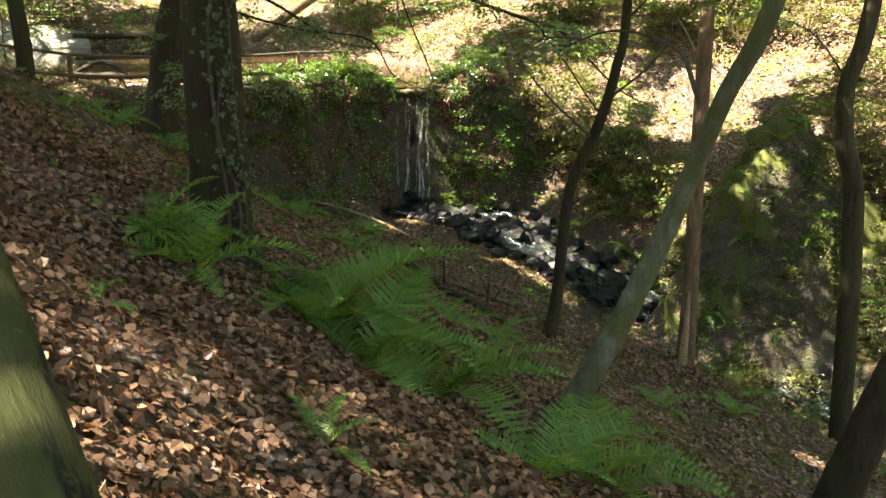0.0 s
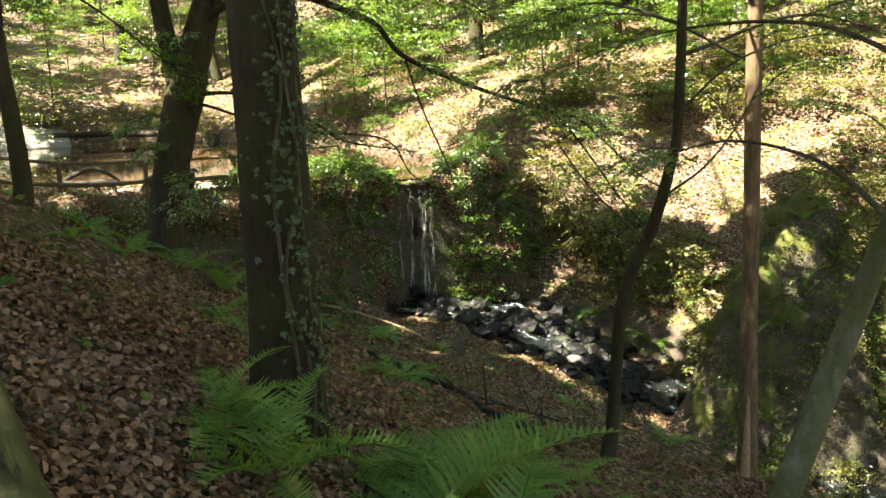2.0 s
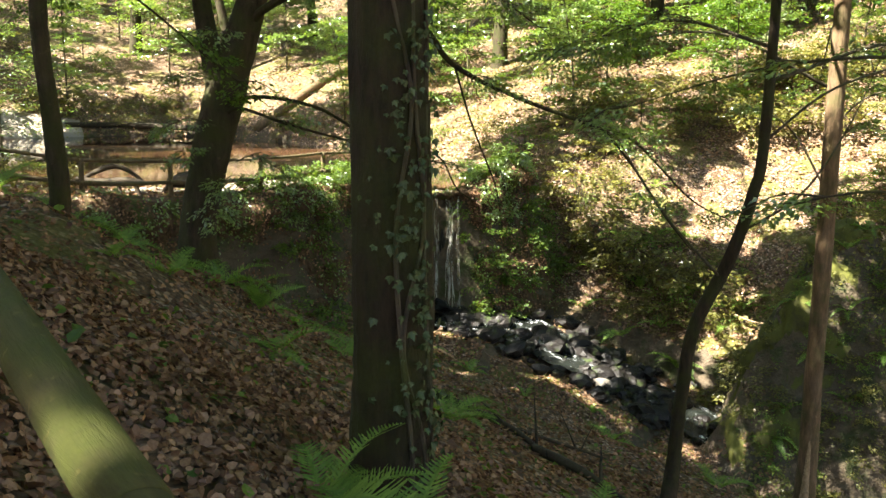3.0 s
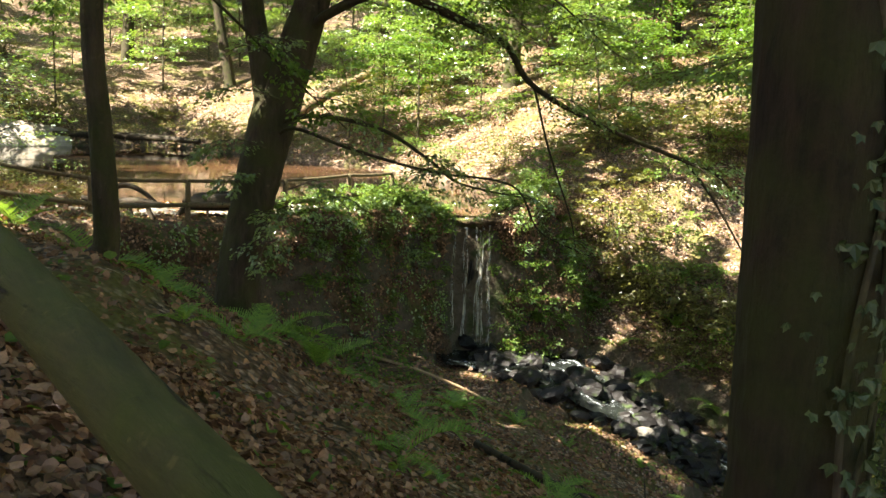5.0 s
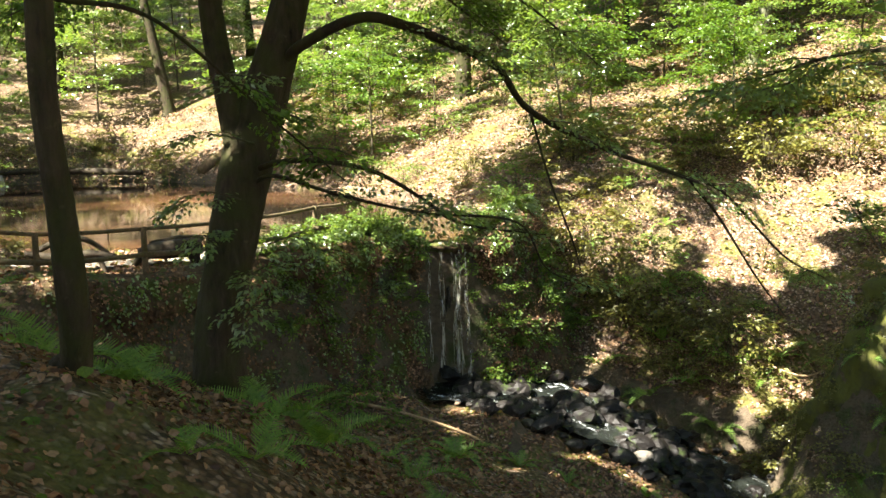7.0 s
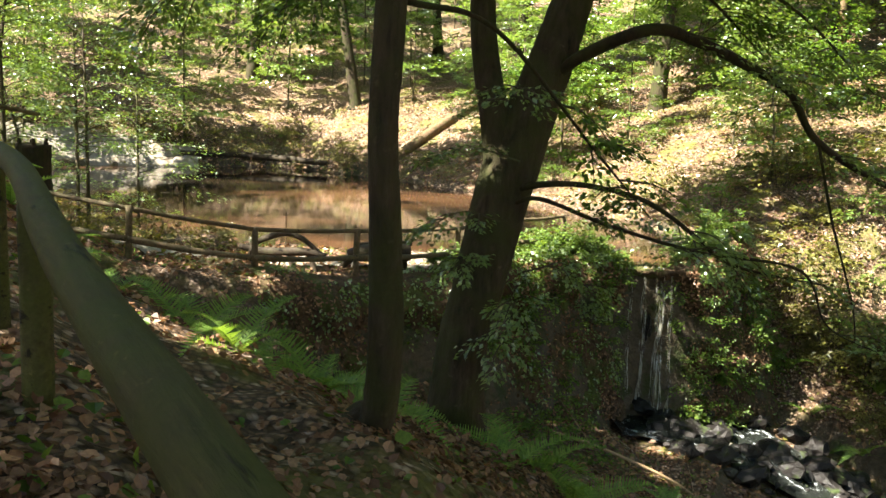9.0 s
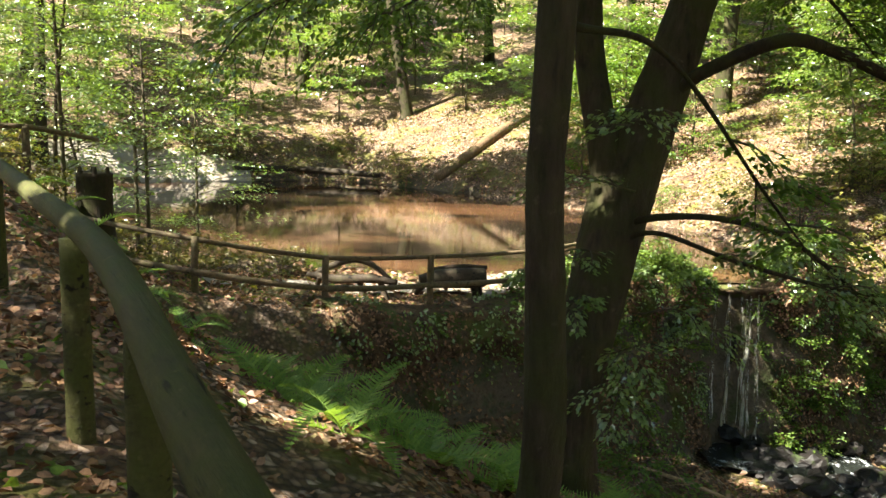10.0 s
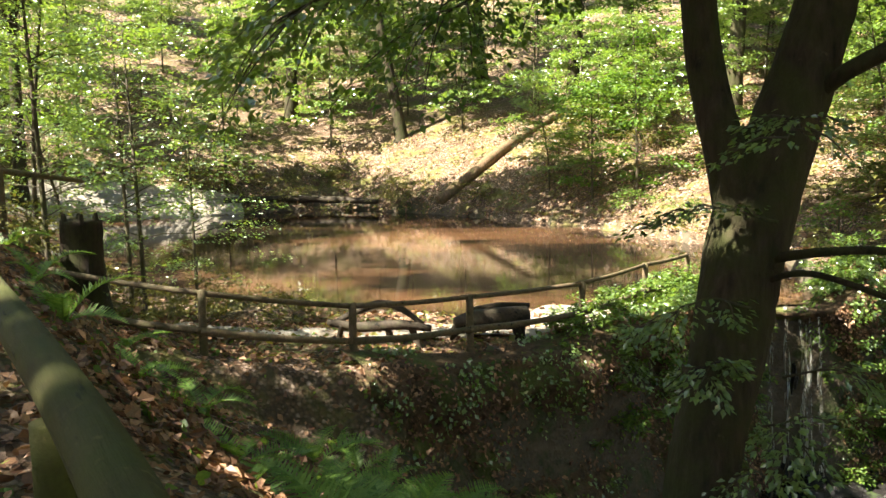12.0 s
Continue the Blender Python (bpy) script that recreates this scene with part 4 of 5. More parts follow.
# bare and leafy twigs on the slope trees
for i, (tr, pts, n) in enumerate([(THIN_TREE, ((4.3, 13.6, 2.2), (5.0, 13.2, 2.9), (6.3, 13.5, 3.2), (7.6, 13.9, 2.9)), 5), (THIN_TREE, ((4.1, 13.65, 1.0), (4.6, 13, 1.6), (5.3, 13.3, 2.5), (5.8, 13.5, 3.6)), 4), (THIN_TREE, ((3.85, 13.7, 0.4), (2.9, 12.9, 1.3), (2.2, 13.2, 2.4)), 4),
                                  (BROWN_TREE, ((6.2, 16, 2.2), (7.0, 16.2, 2.8), (8.3, 16.4, 2.9)), 6), (BROWN_TREE, ((6.2, 16, 1.4), (5.5, 15.8, 2.3), (4.6, 15.6, 2.7)), 5), (PALE_TREE, ((3.3, 5.75, 1.85), (3.5, 7.3, 2.1), (3.1, 8.2, 2.2), (2.6, 9.2, 1.9)), 3),
                                  (PALE_TREE, ((3.67, 6.0, 2.66), (3.6, 7.9, 3.1), (2.8, 9.4, 3.1), (1.8, 10.8, 2.7)), 5), (MOSS_TREE, ((8, 14, 1.2), (7.4, 14.3, 2.0), (6.6, 14.7, 2.3)), 5)]):
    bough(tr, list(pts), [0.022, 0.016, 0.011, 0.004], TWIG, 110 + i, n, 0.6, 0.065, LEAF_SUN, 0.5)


for i, (tr, pts) in enumerate([(BROWN_TREE, ((6.18, 16, 2.9), (4.2, 15.7, 3.7), (1.8, 15.2, 3.3))), (BROWN_TREE, ((6.17, 16, 3.2), (8.4, 16.4, 3.9), (10.6, 17, 3.1))), (THIN_TREE, ((4.37, 13.6, 3.0), (6.3, 14, 3.5), (8.4, 14.6, 2.9))), (THIN_TREE, ((4.37, 13.6, 3.4), (3.2, 14.6, 3.8), (1.8, 16, 3.3))),
                               (BROWN_TREE, ((6.17, 16, 3.6), (7.2, 18.4, 3.9), (8.2, 21, 3.0)))]):
    bough(tr, list(pts), [0.03, 0.02, 0.006], TWIG, 125 + i, 12, 0.9, 0.075, LEAF_SUN, 0.25)


# ---------------------------------------------------------------- ivy on the trunk
def ivy():
    r = np.random.default_rng(11)
    n = 560
    z = r.uniform(0.3, 6.0, n)
    a = r.normal(-0.8, 0.42, n) + 0.25 * np.sin(2.1 * z)
    rad = np.interp(z, [0.3, 1.4, 3, 6], [0.262, 0.23, 0.222, 0.21])
    cx = np.interp(z, [0.4, 1.4, 3, 6], [-0.31, -0.31, -0.33, -0.36])
    cy = np.interp(z, [0.4, 1.4, 3, 6], [6.82, 6.84, 6.86, 6.9])
    out = np.stack([np.cos(a), np.sin(a), 0 * a], -1)
    p = np.stack([cx + rad * np.cos(a), cy + rad * np.sin(a), z], -1) + out * r.uniform(0.01, 0.05, n)[:, None]
    al = np.stack([r.normal(0, 0.5, n), r.normal(0, 0.5, n), -1 + r.normal(0, 0.4, n)], -1) + out * 0.35
    nn = out + r.normal(0, 0.3, (n, 3))
    s = r.uniform(0.03, 0.062, n)
    side = unit(np.cross(nn, al))
    v, f = join([leaf_quads(p, al, nn, s, s * 0.6), leaf_quads(p, al * 0.6 + side * 0.8, nn, s * 0.75, s * 0.5), leaf_quads(p, al * 0.6 - side * 0.8, nn, s * 0.75, s * 0.5)])
    child("ivy", mesh("ivy", v, f, IVY, False), IVY_TREE, "dark green ivy leaves")
    for i, a0 in enumerate((-0.9, -0.45, -1.3)):
        zz = np.linspace(0.2, 5.5, 9)
        aa = a0 + r.normal(0, 0.13, 9)
        rr = np.interp(zz, [0.3, 1.4, 3, 6], [0.255, 0.225, 0.218, 0.208])
        limb(IVY_TREE, "ivy_stem", [(-0.3 - 0.01 * h + q * math.cos(w), 6.81 + 0.016 * h + q * math.sin(w), h) for q, w, h in zip(rr, aa, zz)], [0.016, 0.012, 0.008], TWIG, 130 + i, 6)


ivy()


# ---------------------------------------------------------------- ferns
def frond_mesh(seed, length, arch):
    r = np.random.default_rng(seed)
    n = 26
    t = np.linspace(0.12, 1, n)
    def spine(t):
        return np.stack([length * (t * 0.85), 0 * t, length * (0.62 * t - arch * t ** 2.2)], -1)
    p = spine(t)
    tan = unit(spine(t + 0.01) - p)
    up = unit(np.cross(tan, np.tile([0, -1.0, 0], (n, 1))))
    V, F, b = [], [], 0
    for i in range(n):
        w = length * 0.24 * min(1, (t[i] * 3.2) ** 0.8) * (1 - t[i]) ** 0.75 + 0.008
        for sg in (-1, 1):
            side = np.array([0, sg, 0.0])
            d = unit(side + tan[i] * 0.35 - up[i] * 0.22 + r.normal(0, 0.06, 3))
            c = tan[i] * length * 0.019
            m = 5
            row = []
            for j in range(m + 1):
                u = j / m
                wd = (1 - u) ** 0.7 * (1.0 if j % 2 == 0 else 0.55)
                q = p[i] + d * w * u - up[i] * 0.12 * w * u * u
                row += [q + c * wd, q - c * wd]
            V += row
            for j in range(m):
                F.append((b + 2 * j, b + 2 * j + 1, b + 2 * j + 3, b + 2 * j + 2))
            b += 2 * (m + 1)
    v, f = tube([tuple(q) for q in spine(np.array([0, 0.3, 0.6, 1.0]))], [0.006, 0.005, 0.003, 0.001], 4, 10, 0, 0, False)
    F = np.array(F)
    return mesh("frond", np.vstack([np.array(V), v]), np.vstack([F, f + b]), FERN, False)


FRONDS = [frond_mesh(1, 0.85, 0.35), frond_mesh(2, 0.95, 0.55), frond_mesh(3, 0.75, 0.45), frond_mesh(4, 0.9, 0.75)]


def fern(x, y, size, count, seed, label="green fern with arching fronds on the leafy slope"):
    r = np.random.default_rng(seed)
    t = thing("fern", label, "fern", "ferns on the banks", at=(x, y, gz(x, y) - 0.02))
    for i in range(count):
        ob = child("frond", FRONDS[int(r.integers(0, 4))], t)
        a = 360 * i / count + r.uniform(-22, 22)
        s = size * r.uniform(0.7, 1.15)
        ob.matrix_basis = pose(0, 0, 0, r.normal(0, 10), r.uniform(-22, 18), a) @ Matrix.Scale(s, 4)


SPOTS = [(-0.65, 6.2, 1.05, 6), (-0.25, 5.7, 1.05, 7), (0.55, 6.0, 1.35, 9), (0.95, 5.6, 1.3, 9), (0.6, 7.0, 1.2, 8), (1.45, 5.6, 1.2, 8), (2.55, 5.0, 1.0, 7), (2.15, 4.4, 0.9, 6), (-0.18, 3.75, 0.4, 5), (1.0, 3.3, 0.45, 6), (2.2, 10.1, 0.8, 7), (1.2, 8.3, 0.8, 7),
         (1.9, 7.6, 0.8, 7), (-6.2, 14.2, 0.9, 7), (-5.6, 13.4, 0.8, 7), (-5.2, 14.6, 1.0, 8), (-4.6, 15.0, 0.9, 7), (-3.3, 15.8, 1.0, 8), (-3.0, 16.4, 0.9, 7), (-2.7, 15.6, 0.9, 7), (-0.45, 6.5, 0.6, 5), (-0.4, 21.5, 1.0, 7), (0.3, 14.5, 0.8, 7), (-3.05, 12.0, 0.8, 7), (-3.4, 11.3, 0.6, 6), (-1.5, 17.2, 0.9, 7),
         (-0.4, 21.7, 0.8, 6), (6.4, 30.1, 1.3, 9), (7.6, 30.0, 1.3, 8), (7.9, 28.9, 1.3, 8), (6.8, 33.0, 1.4, 8), (8.0, 33.0, 1.3, 7), (5.3, 31, 1.2, 7), (9.4, 29.4, 1.2, 7), (-9.1, 19.3, 1.0, 7), (-7.9, 19.7, 1.1, 9), (-8.0, 21.2, 1.0, 7), (-7.6, 20.9, 1.1, 8),
         (-6.4, 20.9, 1.2, 10), (-6.0, 20.0, 1.2, 10), (-5.6, 19.6, 1.1, 9), (-4.7, 21.0, 1.1, 8), (-4.3, 20.2, 1.0, 8), (-6.9, 18.6, 1.0, 8), (-10.5, 20.5, 0.9, 7), (-11.2, 19.8, 0.9, 7), (-9.6, 17.4, 0.8, 7), (-12.5, 21.3, 0.9, 7), (-7.2, 20.0, 1.0, 8), (-5.0, 18.6, 0.9, 8)]
SPOTS = [(x, y, s * (1.25 if 12 < y < 19 or 4.2 < y < 7.2 and x > -0.3 else 1.0), n + (4 if 4.2 < y < 7.2 else 0)) for x, y, s, n in SPOTS]
SPOTS += [(-5.7, 15.9, 1.05, 7), (-6.5, 16.6, 1.1, 7), (-7.0, 17.3, 1.1, 7), (-5.2, 16.3, 1.0, 7), (-7.4, 18.0, 1.15, 9), (-6.5, 17.9, 1.1, 8), (-5.7, 18.0, 1.1, 8), (-8.4, 18.6, 1.1, 8), (-6.9, 19.3, 1.2, 9), (-8.0, 17.6, 1.0, 7), (-4.4, 18.9, 1.1, 8), (-3.6, 19.8, 1.1, 8), (-2.6, 18.4, 1.0, 8), (-9.4, 18.4, 1.0, 8), (-1.2, 14.2, 0.9, 7), (0.2, 12.2, 0.9, 7), (-1.6, 10.6, 0.8, 7), (1.6, 9.4, 0.9, 7), (3.4, 8.2, 0.9, 7), (5.0, 32.2, 1.2, 7), (7.2, 31.4, 1.3, 7), (8.8, 30.8, 1.2, 7), (10.2, 29.8, 1.2, 7), (9.2, 32.6, 1.2, 7), (10.8, 27.6, 1.2, 7), (12.0, 25.8, 1.1, 7), (5.6, 34.2, 1.2, 7), (8.4, 34.6, 1.1, 7), (4.4, 24.6, 0.8, 7), (2.6, 24.8, 0.8, 6), (5.6, 22.4, 0.9, 7), (6.8, 20.4, 0.9, 7), (3.6, 18.6, 0.8, 7), (5.2, 17.0, 0.9, 7), (7.2, 15.2, 0.9, 7), (4.6, 11.0, 0.9, 7), (6.0, 12.2, 0.9, 7), (1.0, 22.4, 0.9, 7), (-1.8, 20.0, 0.9, 7)]
for i, (x, y, s, n) in enumerate(SPOTS):
    fern(x, y, s, n, 200 + i)


# ---------------------------------------------------------------- fallen leaves
def litter(name, count, box, leaf, seed, label, thin=0.35, mat=None):
    r = np.random.default_rng(seed)
    x = r.uniform(box[0], box[1], count)
    y = r.uniform(box[2], box[3], count)
    z = ground(x, y)
    e = 0.05
    nx = (ground(x - e, y) - ground(x + e, y)) / (2 * e)
    ny = (ground(x, y - e) - ground(x, y + e)) / (2 * e)
    bd, _ = along_line(BED, x, y)
    patch = np.sin(1.1 * x + 2 * np.sin(0.7 * y)) * np.sin(1.3 * y + 1.5 * np.sin(0.8 * x))
    keep = (~inside(POND_EDGE, x, y)) & (np.abs(bd) > 1.2) & (np.hypot(nx, ny) < 2.6) & (r.uniform(-0.9, 1.2, count) < patch + 0.9 - thin)
    x, y, z, nx, ny = x[keep], y[keep], z[keep], nx[keep], ny[keep]
    n = len(x)
    nn = unit(np.stack([nx, ny, np.ones(n)], -1)) + r.normal(0, 0.42, (n, 3))
    al = rand_dirs(n, 0.2, r)
    al -= nn * (np.sum(al * unit(nn), 1) / np.linalg.norm(nn, axis=1))[:, None]
    s = leaf * r.uniform(0.6, 1.3, n)
    at = np.stack([x, y, z + r.uniform(0.004, 0.05, n)], -1)
    v, f = broad_leaves(at, al, unit(nn), s, s * r.uniform(0.6, 1.0, n), r) if leaf < 0.1 else leaf_quads(at, al, unit(nn), s, s * r.uniform(0.5, 0.85, n))
    tagged(new(name, mesh(name, v, f, mat or DEAD, False)), label, "leaves", kind="stuff")


litter("fallen_leaves", 85000, (-9, 9, 0.5, 16), 0.062, 1, "dry brown fallen leaves covering the near slope")
litter("fallen_leaves", 75000, (-5.5, 3.5, 1.0, 9.5), 0.052, 4, "dry brown fallen leaves covering the near slope", -0.5)
litter("fallen_leaves", 50000, (-13, 9, 14, 27), 0.11, 2, "dry brown fallen leaves in the hollow and banks")
litter("fallen_leaves", 52000, (-20, 34, 26, 62), 0.17, 3, "pale dry fallen leaves on the far bank", 0.1)
litter("ground_plants", 60000, (-24, 30, 22, 62), 0.15, 5, "low green ground plants among the fallen leaves", 0.5, OLIVE)
litter("ground_plants", 22000, (-13, 9, 5, 27), 0.08, 6, "low green ground plants among the fallen leaves", 0.9, BRAMBLE)


# ---------------------------------------------------------------- low undergrowth
def undergrowth(name, spots, seed, leaf, mat, label, category="bush"):
    """Low arching stems with leaves: each clump stands on the ground."""
    for i, (x, y, rad, h, n) in enumerate(spots):
        r = np.random.default_rng(seed + i)
        t = thing(name, label, category, at=(0, 0, 0))
        a = r.uniform(0, 6.28, n)
        q = rad * np.sqrt(r.uniform(0, 1, n)) * 0.8
        bx, by = x + q * np.cos(a), y + q * np.sin(a)
        bz = ground(bx, by)
        base = np.stack([bx, by, bz + h * r.uniform(0.15, 0.9, n)], -1)
        head = np.stack([np.cos(a), np.sin(a), r.uniform(-0.2, 0.5, n)], -1) + r.normal(0, 0.4, (n, 3))
        ln = r.uniform(0.4, 0.9, n) * (0.5 + 0.5 * h)
        stems = [tube([(b[0], b[1], g - 0.05), (b[0], b[1], (g + b[2]) / 2), tuple(b), tuple(b + unit(d) * l)], [0.008, 0.006, 0.004, 0.002], 4, 8, 0, 0, False) for b, g, d, l in zip(base[::2], bz[::2], head[::2], ln[::2])]
        v, f = join(stems)
        tagged(child("stem", tidy("stem", v, f, TWIG), t), kind="stuff")
        v, f = spray_leaves(base, head, ln, leaf, 0.35, 0.7, seed + i)
        child("foliage", mesh("foliage", v, f, mat, False), t)


DAM_BUSHES = [(-4.2, 25.2, 1.0, 0.5, 30), (-3.4, 26.2, 1.0, 0.6, 34), (-2.6, 27.0, 1.0, 0.6, 36), (-1.9, 27.7, 0.9, 0.7, 36), (-1.2, 28.3, 0.7, 0.5, 30), (-1.7, 28.6, 0.8, 0.6, 30),
              (-0.8, 28.9, 0.5, 0.4, 20), (1.5, 29.5, 0.7, 0.35, 16), (2.0, 29.7, 0.9, 0.4, 18), (2.4, 30.4, 1.1, 0.45, 20), (2.9, 31.2, 1.2, 0.5, 22), (3.3, 32.2, 1.2, 0.5, 22), (3.2, 30.4, 0.9, 0.4, 18), (3.9, 31.4, 1.0, 0.4, 20), (-2.2, 24.2, 1.0, 0.6, 22), (1.6, 29.0, 0.4, 0.5, 26), (2.3, 29.4, 0.5, 0.6, 28), (3.0, 30.0, 0.5, 0.6, 28), (3.6, 30.7, 0.5, 0.5, 26), (-1.1, 28.2, 0.4, 0.5, 26), (4.0, 31.4, 0.8, 0.6, 26)]
DAM_BUSHES = [(x, y + (0.7 if y > 27.2 else 0), q, h, n) for x, y, q, h, n in DAM_BUSHES]
undergrowth("bramble", DAM_BUSHES, 300, 0.09, BRAMBLE, "tangled green bramble on the dam bank")
undergrowth("bramble", [(-2.6, 27.9, 0.7, 0.4, 20), (-1.9, 28.5, 0.7, 0.4, 22), (-1.2, 29.2, 0.6, 0.4, 22), (-0.7, 29.7, 0.4, 0.35, 14), (-4.2, 25.7, 0.7, 0.35, 18), (-3.3, 26.9, 0.6, 0.35, 18), (1.9, 30.9, 0.6, 0.4, 18), (2.6, 31.8, 0.8, 0.5, 20)], 340, 0.09, LEAF_SUN, "light green bramble on the edge of the dam")
BANK_BUSHES = [(4.6, 33.2, 1.2, 0.7, 24), (6.0, 34.4, 1.2, 0.8, 24), (8.6, 31.6, 1.3, 0.8, 26), (10.2, 28.6, 1.3, 0.8, 26), (9.6, 27.2, 1.2, 0.7, 22), (11.8, 27.0, 1.3, 0.9, 24), (11.4, 24.6, 1.2, 0.9, 26), (10.6, 22.6, 1.1, 1.0, 26), (9.6, 19.8, 1.0, 0.9, 24), (8.9, 17.6, 1.0, 0.8, 22),
               (12.6, 22.0, 1.3, 1.1, 26), (3.5, 35, 1.4, 0.9, 26), (5, 37, 1.6, 1.0, 26), (-11, 26.5, 1.4, 0.8, 24), (-13, 27.5, 1.5, 1.0, 26), (-12.2, 23.6, 1.1, 0.6, 22), (-14.5, 25, 1.5, 1.0, 26), (-13.6, 22.2, 1.2, 0.7, 22), (-19.0, 56, 2.2, 1.6, 34), (-17, 57.6, 2.2, 1.4, 34), (-13.5, 56.6, 1.8, 1.2, 28)]
undergrowth("undergrowth", BANK_BUSHES, 400, 0.09, OLIVE, "low leafy undergrowth on the bank")


# ---------------------------------------------------------------- wood on the far side
def sapling_template(seed, h, n, leaf, mat, x):
    r = np.random.default_rng(seed)
    t = thing("sapling", "slender young beech with light green leaf sprays", "tree", "young trees on the far bank", at=(x, -60, gz(x, -60)))
    lean = r.normal(0, 0.5, 2)
    pts = [(0, 0, -0.3), (0.1 * lean[0], 0.1 * lean[1], h * 0.3), (0.5 * lean[0], 0.5 * lean[1], h * 0.65), (lean[0], lean[1], h)]
    v, f = tube(pts, [0.05, 0.04, 0.028, 0.008], 7, 18, 0.05, seed)
    child("trunk", tidy("trunk", v, f, TWIG), t)
    p = curve_points(pts, 60)
    k = r.integers(10, 60, n)
    a = r.uniform(0, 6.28, n)
    out = np.stack([np.cos(a), np.sin(a), r.uniform(0.0, 0.35, n)], -1)
    reach = r.uniform(0.1, 1.5, n) * (1.25 - k / 70)
    base = p[k] + out * reach[:, None]
    bits = [tube([tuple(p[i]), tuple((p[i] + b) / 2 + np.array([0, 0, 0.08])), tuple(b), tuple(b + o * 0.5)], [0.014, 0.010, 0.006, 0.002], 3, 4, 0, 0, False) for i, b, o in zip(k, base, out)]
    v, f = join(bits)
    tagged(child("twig", tidy("twig", v, f, TWIG), t), kind="stuff")
    v, f = spray_leaves(base - out * 0.25, out, r.uniform(0.7, 1.5, n), leaf, 0.25, 0.75, seed)
    child("crown", mesh("crown", v, f, mat, False), t)
    return t


def placed(x, y, turn, size):
    return pose(x, y, gz(x, y), 0, 0, turn) @ Matrix.Scale(size, 4)


r = np.random.default_rng(42)
SAPS = [sapling_template(500 + i, h, n, lf, mt, 0.0) for i, (h, n, lf, mt) in enumerate([(5.5, 64, 0.15, LEAF_SUN), (7.0, 76, 0.16, LEAF_SUN), (4.2, 50, 0.14, LEAF), (6.2, 70, 0.16, LEAF_SUN), (8.0, 84, 0.17, LEAF_SUN)])]
FAR_SPOTS = []
tries = 0
while len(FAR_SPOTS) < 176 and tries < 6000:
    tries += 1
    x, y = r.uniform(-42, 44), r.uniform(20, 84)
    if not bool(inside(TOE + [(-500, 60), (-500, 700), (700, 700), (700, -60)], np.array([x]), np.array([y]))[0]):
        continue
    td = abs(float(along_line(TOE, np.array([x]), np.array([y]))[0][0]))
    # an open sunny stretch above the stream
    if td < 1.6 or (3 < x < 18 and 24 < y < 38) or any((x - a) ** 2 + (y - b) ** 2 < 5 for a, b, *_ in FAR_SPOTS):
        continue
    FAR_SPOTS.append((x, y))
first = list(SAPS)
for i, (x, y) in enumerate(FAR_SPOTS):
    m = placed(x, y, r.uniform(0, 360), r.uniform(0.8, 1.35))
    if first:
        first.pop().matrix_basis = m
    else:
        copy_thing(SAPS[i % 5], m)
NEARSAPS = [sapling_template(540 + i, h, n, 0.085, LEAF_SUN, 0.0) for i, (h, n) in enumerate([(5.0, 40), (6.0, 46), (4.2, 34)])]
LEFT_SPOTS = [(-13.2, 30.2), (-14.2, 23.2), (-18.2, 29), (-13.6, 24.4), (-14.8, 26.2), (-15.8, 24.0), (-13.9, 28.2), (-17.2, 27.4), (-16.2, 30.0), (-18.5, 25.0), (-19.5, 30.5), (-20.6, 27.4), (-22, 33.0), (-12.9, 26.6), (-24.5, 30), (-15, 21.8), (-17.5, 22.5)]
for i, (x, y) in enumerate(LEFT_SPOTS):
    m = placed(x, y, r.uniform(0, 360), r.uniform(0.85, 1.2))
    if i < 3:
        NEARSAPS[i].matrix_basis = m
    ob = NEARSAPS[i] if i < 3 else copy_thing(NEARSAPS[i % 3], m)
    tagged(ob, "thin young tree beside the pond fence", group="young trees by the pond")


def bush_template(seed, n, leaf, mat):
    r = np.random.default_rng(seed)
    t = thing("bush", "low leafy bush growing among fallen leaves", "bush", "bushes on the far bank")
    a = r.uniform(0, 6.28, n)
    base = np.stack([0.5 * np.cos(a) * r.uniform(0, 1, n), 0.5 * np.sin(a) * r.uniform(0, 1, n), r.uniform(0.15, 0.9, n)], -1)
    head = np.stack([np.cos(a), np.sin(a), r.uniform(-0.1, 0.6, n)], -1)
    ln = r.uniform(0.5, 1.0, n)
    v, f = join([tube([(b[0] * 0.4, b[1] * 0.4, -0.1), tuple(b), tuple(b + unit(h) * l)], [0.01, 0.006, 0.002], 3, 4, 0, 0, False) for b, h, l in zip(base, head, ln)])
    tagged(child("stem", tidy("stem", v, f, TWIG), t), kind="stuff")
    v, f = spray_leaves(base, head, ln, leaf, 0.35, 0.6, seed)
    child("foliage", mesh("foliage", v, f, mat, False), t)
    return t


